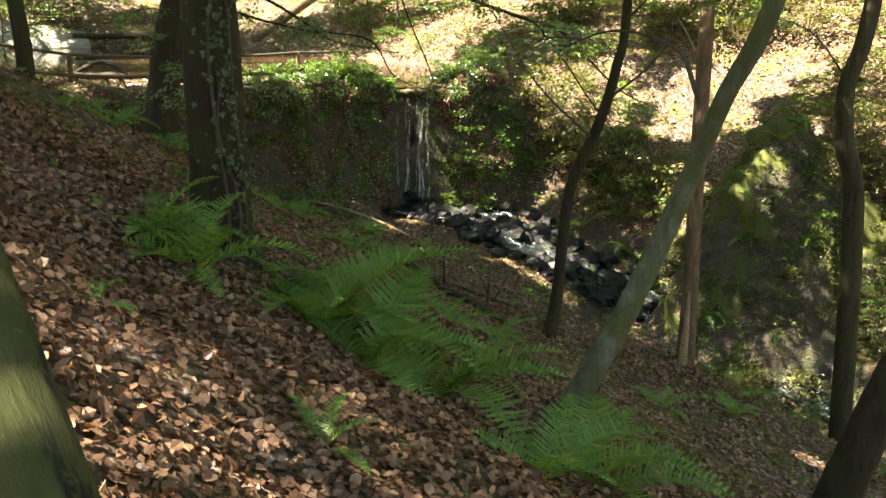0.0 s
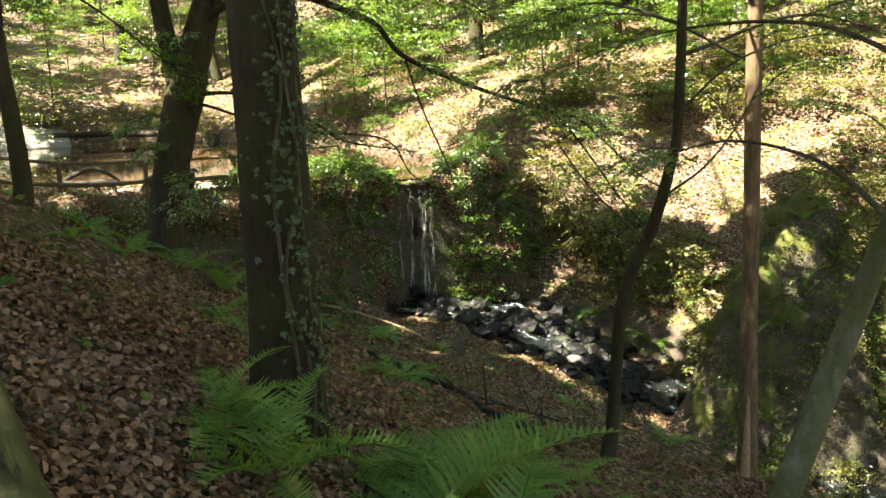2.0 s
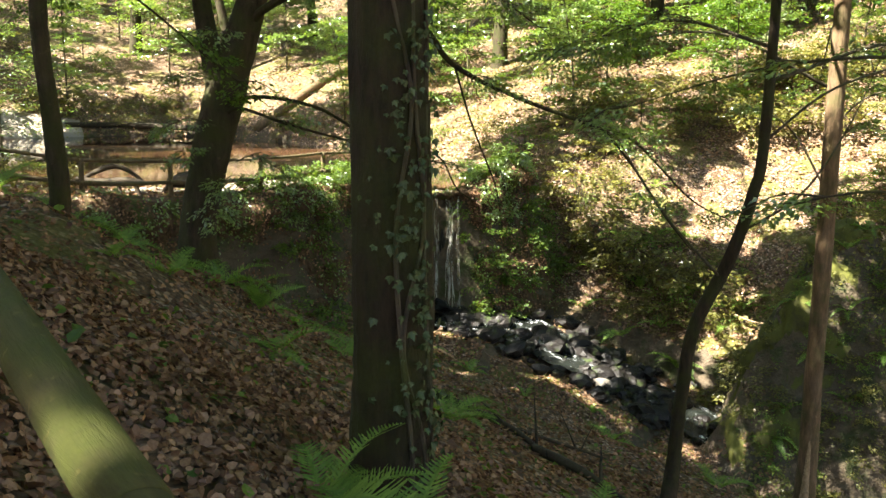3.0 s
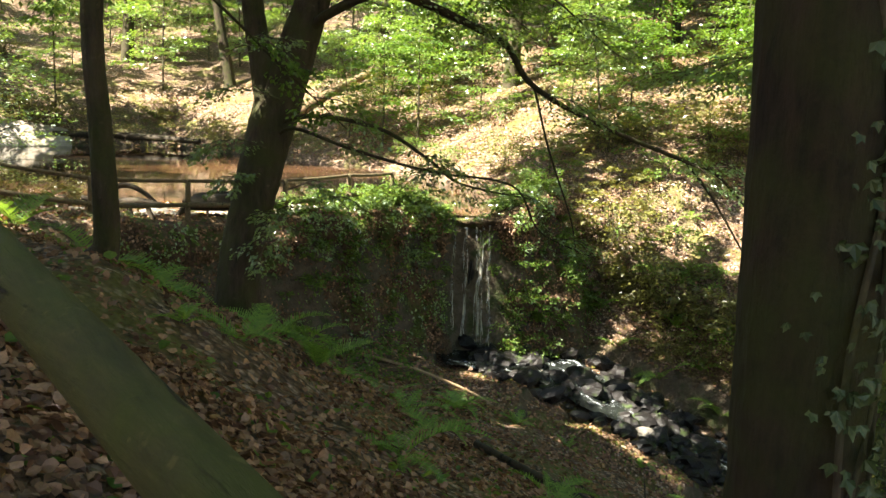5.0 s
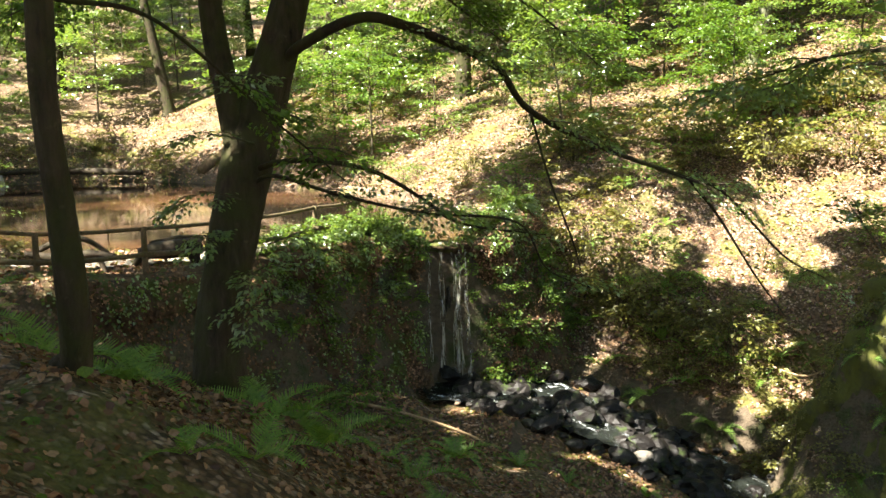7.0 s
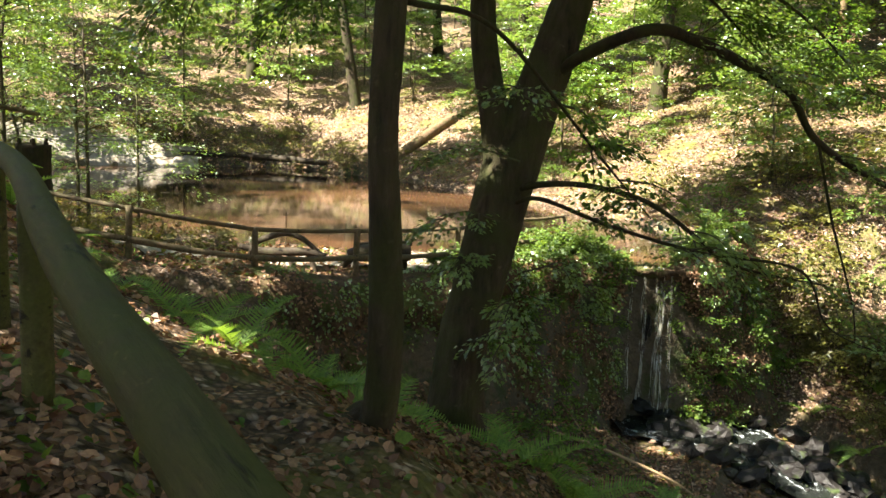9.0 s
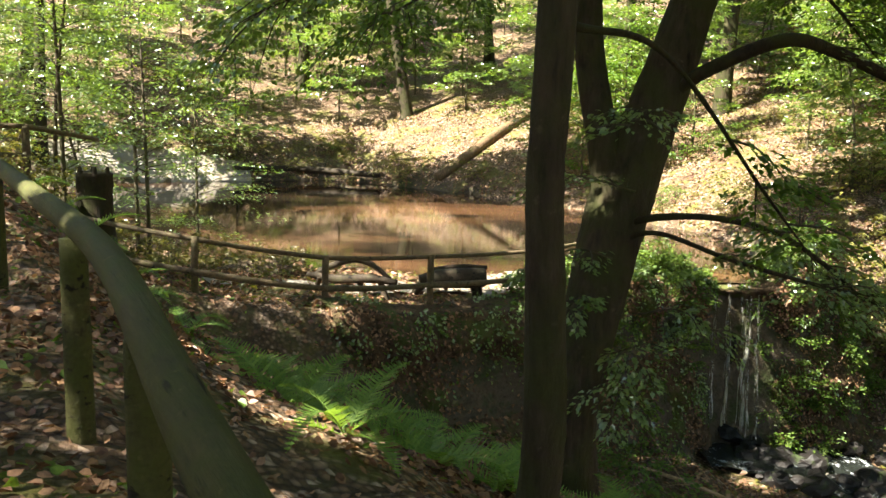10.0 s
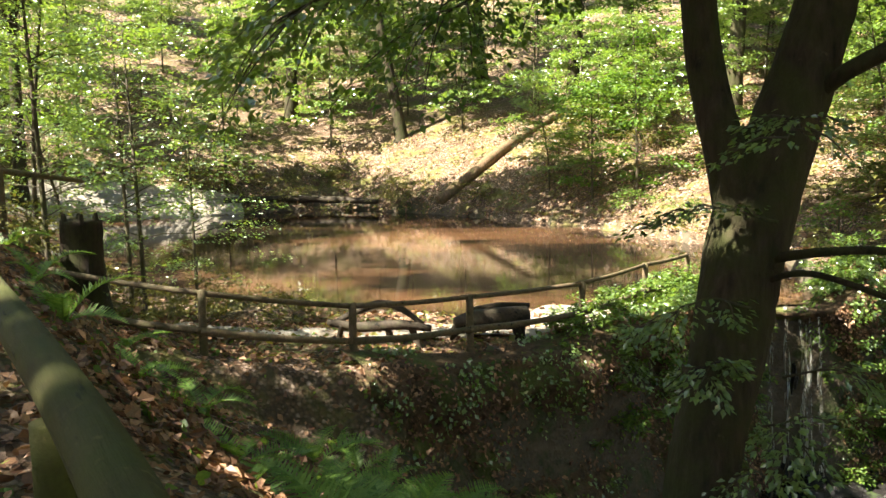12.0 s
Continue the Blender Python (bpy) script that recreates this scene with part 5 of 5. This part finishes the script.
BUSHES = [bush_template(560 + i, n, lf, mt) for i, (n, lf, mt) in enumerate([(16, 0.10, OLIVE), (22, 0.11, OLIVE), (12, 0.10, BRAMBLE)])]
first = list(BUSHES)
count = 0
while count < 150:
    x, y = (r.uniform(-30, 34), r.uniform(22, 64)) if count % 2 else (r.uniform(3, 18), r.uniform(23, 40))
    q = (np.array([x]), np.array([y]))
    if not bool(inside(TOE + [(-500, 60), (-500, 700), (700, 700), (700, -60)], *q)[0]):
        continue
    if abs(float(along_line(TOE, *q)[0][0])) < 0.6 or (r.uniform() < 0.75 and ((x - 6.6) ** 2 + (y - 35) ** 2 < 7 or (x - 12.5) ** 2 + (y - 31.5) ** 2 < 14)):
        continue
    m = placed(x, y, r.uniform(0, 360), r.uniform(0.6, 1.5))
    if first:
        first.pop().matrix_basis = m
    else:
        copy_thing(BUSHES[count % 3], m)
    count += 1


# tall trees of the far slope, their unseen crowns added to break the sunlight
def far_tree(x, y, lean, seed, radius, mat, crown=True, label="tall mossy tree on the far slope"):
    g = gz(x, y)
    pts = [(x, y, g), (x + lean * 0.2, y, g + 2.5), (x + lean * 0.5, y, g + 6), (x + lean, y, g + 12)]
    return tall_tree("hillside_tree", label, pts, [radius * 1.4, radius, radius * 0.85, radius * 0.5], mat, seed, ((x + lean, y, g + 13), (5, 5, 2.4), 11000 if x > 2 else 7000, 0.33) if crown else None, 12)


for i, (x, y, lean, rad, mt) in enumerate([(-27, 84, 1, 0.5, BARK_MOSS), (16.5, 45.5, 2.0, 0.32, BARK_PALE), (11, 47.5, -0.6, 0.16, BARK_BROWN), (-12.5, 62, -2, 0.3, BARK_MOSS), (-3, 58, 1.0, 0.3, BARK_MOSS), (4, 52, 0.5, 0.35, BARK_MOSS), (22, 42, 1.2, 0.3, BARK_MOSS),
                                           (9, 60, 0.4, 0.3, BARK_BROWN), (-20, 66, 0.6, 0.35, BARK_MOSS), (-34, 58, 0.4, 0.4, BARK_MOSS), (27, 52, -0.8, 0.4, BARK_BROWN), (18, 31, 0.8, 0.25, BARK_MOSS), (-27, 33, 0.8, 0.3, BARK_MOSS), (15, 24, 0.5, 0.2, BARK_MOSS), (20, 22, -0.6, 0.25, BARK_BROWN), (0.5, 64, 0.4, 0.3, BARK_MOSS), (13, 54, 0.6, 0.3, BARK_MOSS), (30, 40, 0.6, 0.3, BARK_MOSS), (-8, 68, -0.6, 0.3, BARK_MOSS), (-29, 50, 0.5, 0.3, BARK_MOSS), (21, 60, 0.5, 0.3, BARK_BROWN)]):
    far_tree(x, y, lean, 700 + i, rad, mt)


# an unseen tree, added so that its long crowns shade the bank behind the pond
POND_SHADE_TREE = tall_tree("hillside_tree", "unseen tall mossy tree added on the pond bank for its shade", [(-33, 41, gz(-33, 41)), (-33, 41, 4), (-32.4, 41.2, 9), (-31, 41.5, 14)], [0.5, 0.4, 0.34, 0.2], BARK_MOSS, 760, ((-30, 42, 16), (5, 5, 2), 7000, 0.33), 14)
for k, (c, z) in enumerate([((-22, 47, 16.5), (5.5, 4.2, 1.8)), ((-16, 45, 17), (5, 4, 1.8)), ((-25, 39, 16), (4, 4, 1.8))]):
    limb(POND_SHADE_TREE, "limb", [(-31.2, 41.4, 13), ((c[0] - 31) / 2, (c[1] + 41) / 2, 15.4), c], [0.17, 0.11, 0.03], BARK_MOSS, 770 + k, 8)
    crown_blob(POND_SHADE_TREE, c, z, 6500, 0.32, 775 + k, LEAF)


# ---------------------------------------------------------------- stones
def stone_mesh(seed, mat):
    r = np.random.default_rng(seed)
    bm = bmesh.new()
    bmesh.ops.create_icosphere(bm, subdivisions=2, radius=1.0)
    for v in bm.verts:
        k = 1 + 0.5 * noise.noise(v.co * 1.3 + Vector((seed * 7.1, 0, 0))) + 0.25 * noise.noise(v.co * 3.7 + Vector((0, seed * 3.3, 0)))
        v.co = Vector((v.co.x * 1.1, v.co.y * 0.85, v.co.z * 0.65)) * k
    me = bpy.data.meshes.new("stone")
    bm.to_mesh(me)
    bm.free()
    me.polygons.foreach_set("use_smooth", np.full(len(me.polygons), False))
    me.materials.append(mat)
    return me


STONES = [stone_mesh(i, ROCK) for i in range(6)]
DRYSTONES = [stone_mesh(20 + i, ROCK_DRY) for i in range(3)]


def stones(count, seed, t0, t1, width, lo, hi, meshes, label, group, lift=0.0):
    r = np.random.default_rng(seed)
    line = curve_points(BED[:9], 400)
    tan = unit(np.gradient(line, axis=0))
    for i in range(count):
        k = int(r.uniform(t0, t1) * 399)
        o = float(np.clip(r.normal(0, 0.5) * width, -2.1, 2.1))
        x, y = line[k][0] - tan[k][1] * o, line[k][1] + tan[k][0] * o
        s = lo + (hi - lo) * r.uniform(0, 1) ** 2.6
        if gz(x, y) > line[k][2] + 0.75:
            continue
        ob = tagged(new("stone", meshes[int(r.integers(0, len(meshes)))]), label, "stone", group)
        ob.matrix_basis = pose(x, y, gz(x, y) + 0.18 * s + lift, r.uniform(-20, 20), r.uniform(-20, 20), r.uniform(0, 360)) @ Matrix.Scale(s, 4)


stones(300, 5, 0.08, 0.64, 2.6, 0.09, 0.40, STONES, "wet dark stone in the stream bed", "stones in the stream", 0.12)
stones(40, 6, 0.5, 0.95, 1.5, 0.14, 0.45, STONES, "wet dark stone in the stream bed", "stones in the stream", 0.05)
stones(26, 8, 0.1, 0.5, 2.6, 0.10, 0.34, DRYSTONES, "pale dry stone at the edge of the stream", "stones beside the stream", 0.02)


# boulders of the dam face and the shaded bank
def crag_mesh(seed, mat):
    bm = bmesh.new()
    bmesh.ops.create_icosphere(bm, subdivisions=5, radius=1.0)
    o = Vector((seed * 5.3, seed * 2.1, 0))
    for v in bm.verts:
        c = v.co.copy()
        k = 0.95 + 0.28 * noise.noise(c * 1.2 + o) + 0.13 * noise.noise(c * 3.1 + o) + 0.07 * noise.noise(c * 7.5 + o) + 0.03 * noise.noise(c * 17 + o)
        v.co = c * k
    me = bpy.data.meshes.new("boulder")
    bm.to_mesh(me)
    bm.free()
    me.polygons.foreach_set("use_smooth", np.full(len(me.polygons), True))
    me.materials.append(mat)
    return me


def boulder(x, y, z, s, seed, label, mat):
    ob = tagged(new("boulder", crag_mesh(seed, mat)), label, "rock", "rocks of the bank")
    ob.matrix_basis = pose(x, y, z, 20 * seed % 40, 13 * seed % 30, 47 * seed) @ Matrix.Diagonal((*s, 1))


MOSSROCK = mat_bark("moss_covered_rock", (0.015, 0.012, 0.009), (0.06, 0.05, 0.035), (0.12, 0.125, 0.022), 0.9, 0.5, 0.1)
for i, (x, y, z, s) in enumerate([(1.9, 30.4, -3.6, (0.6, 0.45, 0.8)), (2.8, 31.0, -3.7, (0.7, 0.5, 0.8)), (1.4, 30.1, -3.9, (0.5, 0.4, 0.6)), (-0.5, 29.5, -3.8, (0.5, 0.4, 0.5)), (0.45, 30.5, -2.6, (0.9, 0.3, 1.6))]):
    boulder(x, y, z, s, 40 + i, "dark wet rock of the waterfall face", ROCK)


# mossy outcrop over the stream: a rough skin on the ridge of the far bank
def mossy_outcrop():
    gx, gy = np.arange(8.0, 15.0, 0.11), np.arange(22.6, 28.6, 0.11)
    X, Y = np.meshgrid(gx, gy)
    Z = ground(X, Y)
    rd, rz = along_line(RIDGE, X, Y)
    lump = np.array([0.45 * noise.noise(Vector((x * 0.9, y * 0.9, z * 0.9))) + 0.26 * noise.noise(Vector((x * 2.3, y * 2.3, z * 2.3))) + 0.07 * noise.noise(Vector((x * 6, y * 6, z * 6)))
                     for x, y, z in zip(X.ravel(), Y.ravel(), Z.ravel())]).reshape(X.shape)
    edge = 1 - smoothstep(0.9, 1.7, np.abs(rd))
    gyy, gxx = np.gradient(Z, 0.11)
    k = lump * edge / np.sqrt(1 + gxx ** 2 + gyy ** 2)
    v = np.stack([X - gxx * k, Y - gyy * k, Z + k - 0.05 * edge - 0.3 * (1 - edge)], -1).reshape(-1, 3)
    nx = len(gx)
    i = np.arange(len(gy) - 1)[:, None] * nx + np.arange(nx - 1)[None, :]
    f = np.stack([i, i + 1, i + 1 + nx, i + nx], -1).reshape(-1, 4)
    tagged(new("rock_outcrop", mesh("rock_outcrop", v, f, MOSSROCK)), "steep outcrop thick with olive moss over the stream", "rock", kind="structure")


mossy_outcrop()
litter("outcrop_plants", 16000, (8.2, 14.8, 22.4, 28.4), 0.11, 7, "small olive plants and moss tufts on the outcrop", -0.6, OLIVE)
for i, (x, y, n) in enumerate([(9.5, 24.3, 8), (10.3, 24.5, 9), (11.1, 24.8, 8), (10.0, 25.1, 7), (12.0, 25.0, 8), (12.9, 25.0, 8), (9.0, 24.0, 8), (10.9, 23.9, 8), (11.9, 24.2, 8), (11.3, 25.5, 6)]):
    fern(x, y, 0.9, n, 480 + i, "green fern arching from the mossy outcrop")
undergrowth("undergrowth", [(9.2, 22.9, 0.8, 0.5, 22), (10.0, 23.4, 0.8, 0.5, 22), (10.8, 23.6, 0.8, 0.6, 22), (11.8, 23.8, 0.8, 0.6, 22), (12.8, 23.9, 0.8, 0.6, 22), (13.6, 24.4, 0.8, 0.6, 22), (8.6, 24.6, 0.7, 0.5, 20), (9.3, 26.0, 0.7, 0.5, 20), (10.4, 26.6, 0.8, 0.5, 20)], 430, 0.08, OLIVE, "olive undergrowth on the stream bank")
undergrowth("undergrowth", [(9.6, 24.2, 0.7, 0.5, 20), (10.6, 24.4, 0.8, 0.5, 22), (11.6, 24.6, 0.8, 0.5, 22), (12.6, 24.8, 0.8, 0.6, 22), (10.2, 25.2, 0.5, 0.3, 14), (9.4, 23.4, 0.7, 0.6, 20), (8.9, 18.6, 0.8, 1.0, 22), (9.8, 18.0, 0.9, 1.2, 24), (11.2, 18.8, 0.9, 1.2, 24)], 450, 0.07, BRAMBLE, "green undergrowth on the mossy stream bank")


# ---------------------------------------------------------------- benches and stump
def rustic_bench():
    t = thing("driftwood_bench", "rustic bench of crooked dark branches by the pond", "bench", at=(-7.8, 24.35, 0.12))
    limb(t, "seat", [(-0.95, 0, 0.40), (-0.4, 0.02, 0.32), (0.3, 0, 0.36), (0.8, 0.05, 0.28)], [0.05, 0.085, 0.085, 0.06], DRIFT, 801, 10, 0.12)
    limb(t, "backrest", [(-0.9, 0.1, 0.33), (-0.5, 0.1, 0.55), (-0.05, 0.12, 0.70), (0.3, 0.12, 0.60), (0.65, 0.1, 0.34)], [0.05, 0.06, 0.065, 0.055, 0.045], DRIFT, 802, 10, 0.12)
    for i, (x, a) in enumerate([(-0.7, -0.12), (0.05, 0.1), (0.45, 0.16)]):
        limb(t, "leg", [(x, 0, 0.36), (x + a * 0.5, 0.03, 0.15), (x + a, 0, -0.12)], [0.06, 0.055, 0.075], DRIFT, 803 + i, 9, 0.12)


def log_bench():
    t = thing("log_bench", "bench of a thick half log on short crooked legs", "bench", at=(-6.1, 25.0, 0.0))
    limb(t, "seat", [(-0.55, -0.1, 0.36), (-0.2, 0, 0.40), (0.35, 0.1, 0.42), (0.72, 0.2, 0.44)], [0.12, 0.19, 0.2, 0.17], DRIFT, 811, 14, 0.08)
    limb(t, "backrest", [(-0.35, 0.12, 0.55), (0.2, 0.22, 0.62), (0.74, 0.34, 0.60)], [0.05, 0.06, 0.05], DRIFT, 812, 9, 0.1)
    for i, (x, y, a) in enumerate([(-0.5, -0.1, -0.25), (0.5, 0.12, 0.08), (0.6, 0.25, 0.0)]):
        limb(t, "leg", [(x, y, 0.3), (x + a * 0.6, y, 0.1), (x + a, y, -0.15)], [0.09, 0.07, 0.07], DRIFT, 813 + i, 9, 0.12)


def stump():
    g = gz(-11.95, 22.4)
    t = thing("tree_stump", "dark broken tree stump on the bank by the pond", "stump", at=(-11.95, 22.4, g))
    top = 2.50 - g
    limb(t, "trunk", [(0, 0, -0.3), (0, 0, 0.1), (0, 0, top * 0.6), (0.02, 0, top)], [0.42, 0.34, 0.29, 0.30], BARK_DARK, 821, 16, 0.1)
    r = np.random.default_rng(9)
    for i in range(6):
        a = i * 1.05
        limb(t, "splinter", [(0.24 * math.cos(a), 0.24 * math.sin(a), top - 0.15), (0.25 * math.cos(a), 0.25 * math.sin(a), top + r.uniform(0.02, 0.12))], [0.07, 0.03], BARK_DARK, 830 + i, 6, 0.1)


rustic_bench()
log_bench()
stump()


def upper_fence():
    t = thing("bank_fence", "short wooden post and rail fence above the pond", "fence")
    posts = [(-17.5, 20.2), (-15.2, 21.3), (-13.27, 22.6)]
    tops = []
    for i, (x, y) in enumerate(posts):
        g = gz(x, y)
        z = 3.25 + 0.06 * (2 - i)
        limb(t, "post", [(x, y, g - 0.2), (x, y, (g + z) / 2), (x, y, z)], [0.075, 0.07, 0.065], FENCEWOOD, 840 + i, 10)
        tops.append((x, y, z))
    tops.append((-13.2, 25.0, 2.95))
    for i, (a, b) in enumerate(zip(tops[:-1], tops[1:])):
        log_piece("top_rail", a, b, 0.05, 0.045, FENCEWOOD, t, 850 + i, 10, 0.05)
    for i, (a, b) in enumerate(zip(tops[:2], tops[1:3])):
        log_piece("lower_rail", (a[0], a[1], a[2] - 0.5), (b[0], b[1], b[2] - 0.5), 0.045, 0.04, FENCEWOOD, t, 860 + i, 10, 0.05)


upper_fence()


# ---------------------------------------------------------------- fallen wood
def fallen(pts, radii, mat, seed, label, lift=0.04, name="fallen_branch", forks=0):
    t = thing(name, label, "branch")
    p = [(x, y, gz(x, y) + lift + dz) for x, y, dz in pts]
    limb(t, "branch", p, radii, mat, seed, 9, 0.1)
    r = np.random.default_rng(seed)
    c = curve_points(p, 20)
    for i in range(forks):
        k = int(r.integers(5, 18))
        d = r.normal(0, 0.35, 3)
        limb(t, "fork", [c[k], c[k] + d * 0.6 + np.array([0, 0, 0.1]), c[k] + d * 1.1 + np.array([0, 0, 0.14])], [radii[-1] * 0.8, radii[-1] * 0.5, 0.004], mat, seed + 50 + i, 6)


fallen([(-0.4, 17.0, 0.05), (0.4, 16.0, 0.1), (1.2, 14.9, 0.05), (1.7, 14.2, 0)], [0.06, 0.06, 0.05, 0.03], DRIFT, 900, "dead branch lying across the leafy slope", forks=4)
fallen([(1.3, 15.6, 0.02), (2.1, 15.9, 0.08), (3.0, 16.3, 0.02)], [0.035, 0.03, 0.02], DRIFT, 901, "dead branch lying across the leafy slope", forks=3)
fallen([(1.5, 14.3, 0.02), (2.0, 13.4, 0.06), (2.5, 12.7, 0.0)], [0.07, 0.06, 0.04], DRIFT, 902, "dark rotting branch lying on the slope", forks=2)
fallen([(-2.4, 24.6, 0.05), (-1.2, 24.3, 0.1), (0.4, 24.4, 0.12), (1.2, 24.8, 0.05)], [0.04, 0.035, 0.025, 0.012], SPLIT, 903, "pale dead branch lying in the hollow", forks=4)
fallen([(3.9, 38.8, 0.35), (4.8, 39.0, 0.25), (5.9, 39.6, 0.05)], [0.12, 0.12, 0.07], SPLIT, 904, "pale bare log lying on the far bank", forks=2)
fallen([(-2.6, 37.0, 0.5), (-1.5, 36.2, 0.5), (-0.2, 35.5, 0.45)], [0.1, 0.1, 0.06], SPLIT, 905, "pale bleached log at the pond outflow", forks=2)
fallen([(-9.6, 53.4, 0.1), (-6.6, 56, 0.2), (-3.6, 59, 0.2)], [0.3, 0.28, 0.2], BARK_BROWN, 906, "mossy fallen trunk lying up the far bank", name="fallen_log")
fallen([(-21, 55.2, 0.1), (-17.5, 56.8, 0.15), (-13, 55.6, 0.05)], [0.15, 0.22, 0.15], DRIFT, 907, "dark sunken log along the pond shore", name="fallen_log")
fallen([(9.5, 29.5, 0.3), (10.6, 28.3, 0.7), (11.8, 27.2, 0.4)], [0.03, 0.028, 0.015], SPLIT, 908, "pale dead twigs caught on the bank", forks=5)
# splintered wood at the foot of the brown tree
limb(BROWN_TREE, "split_wood", [(6.12, 15.58, gz(6.12, 15.58) - 0.1), (6.14, 15.57, -3.6), (6.15, 15.55, -2.7)], [0.10, 0.07, 0.02], SPLIT, 909, 8, 0.15, "pale splintered wood")
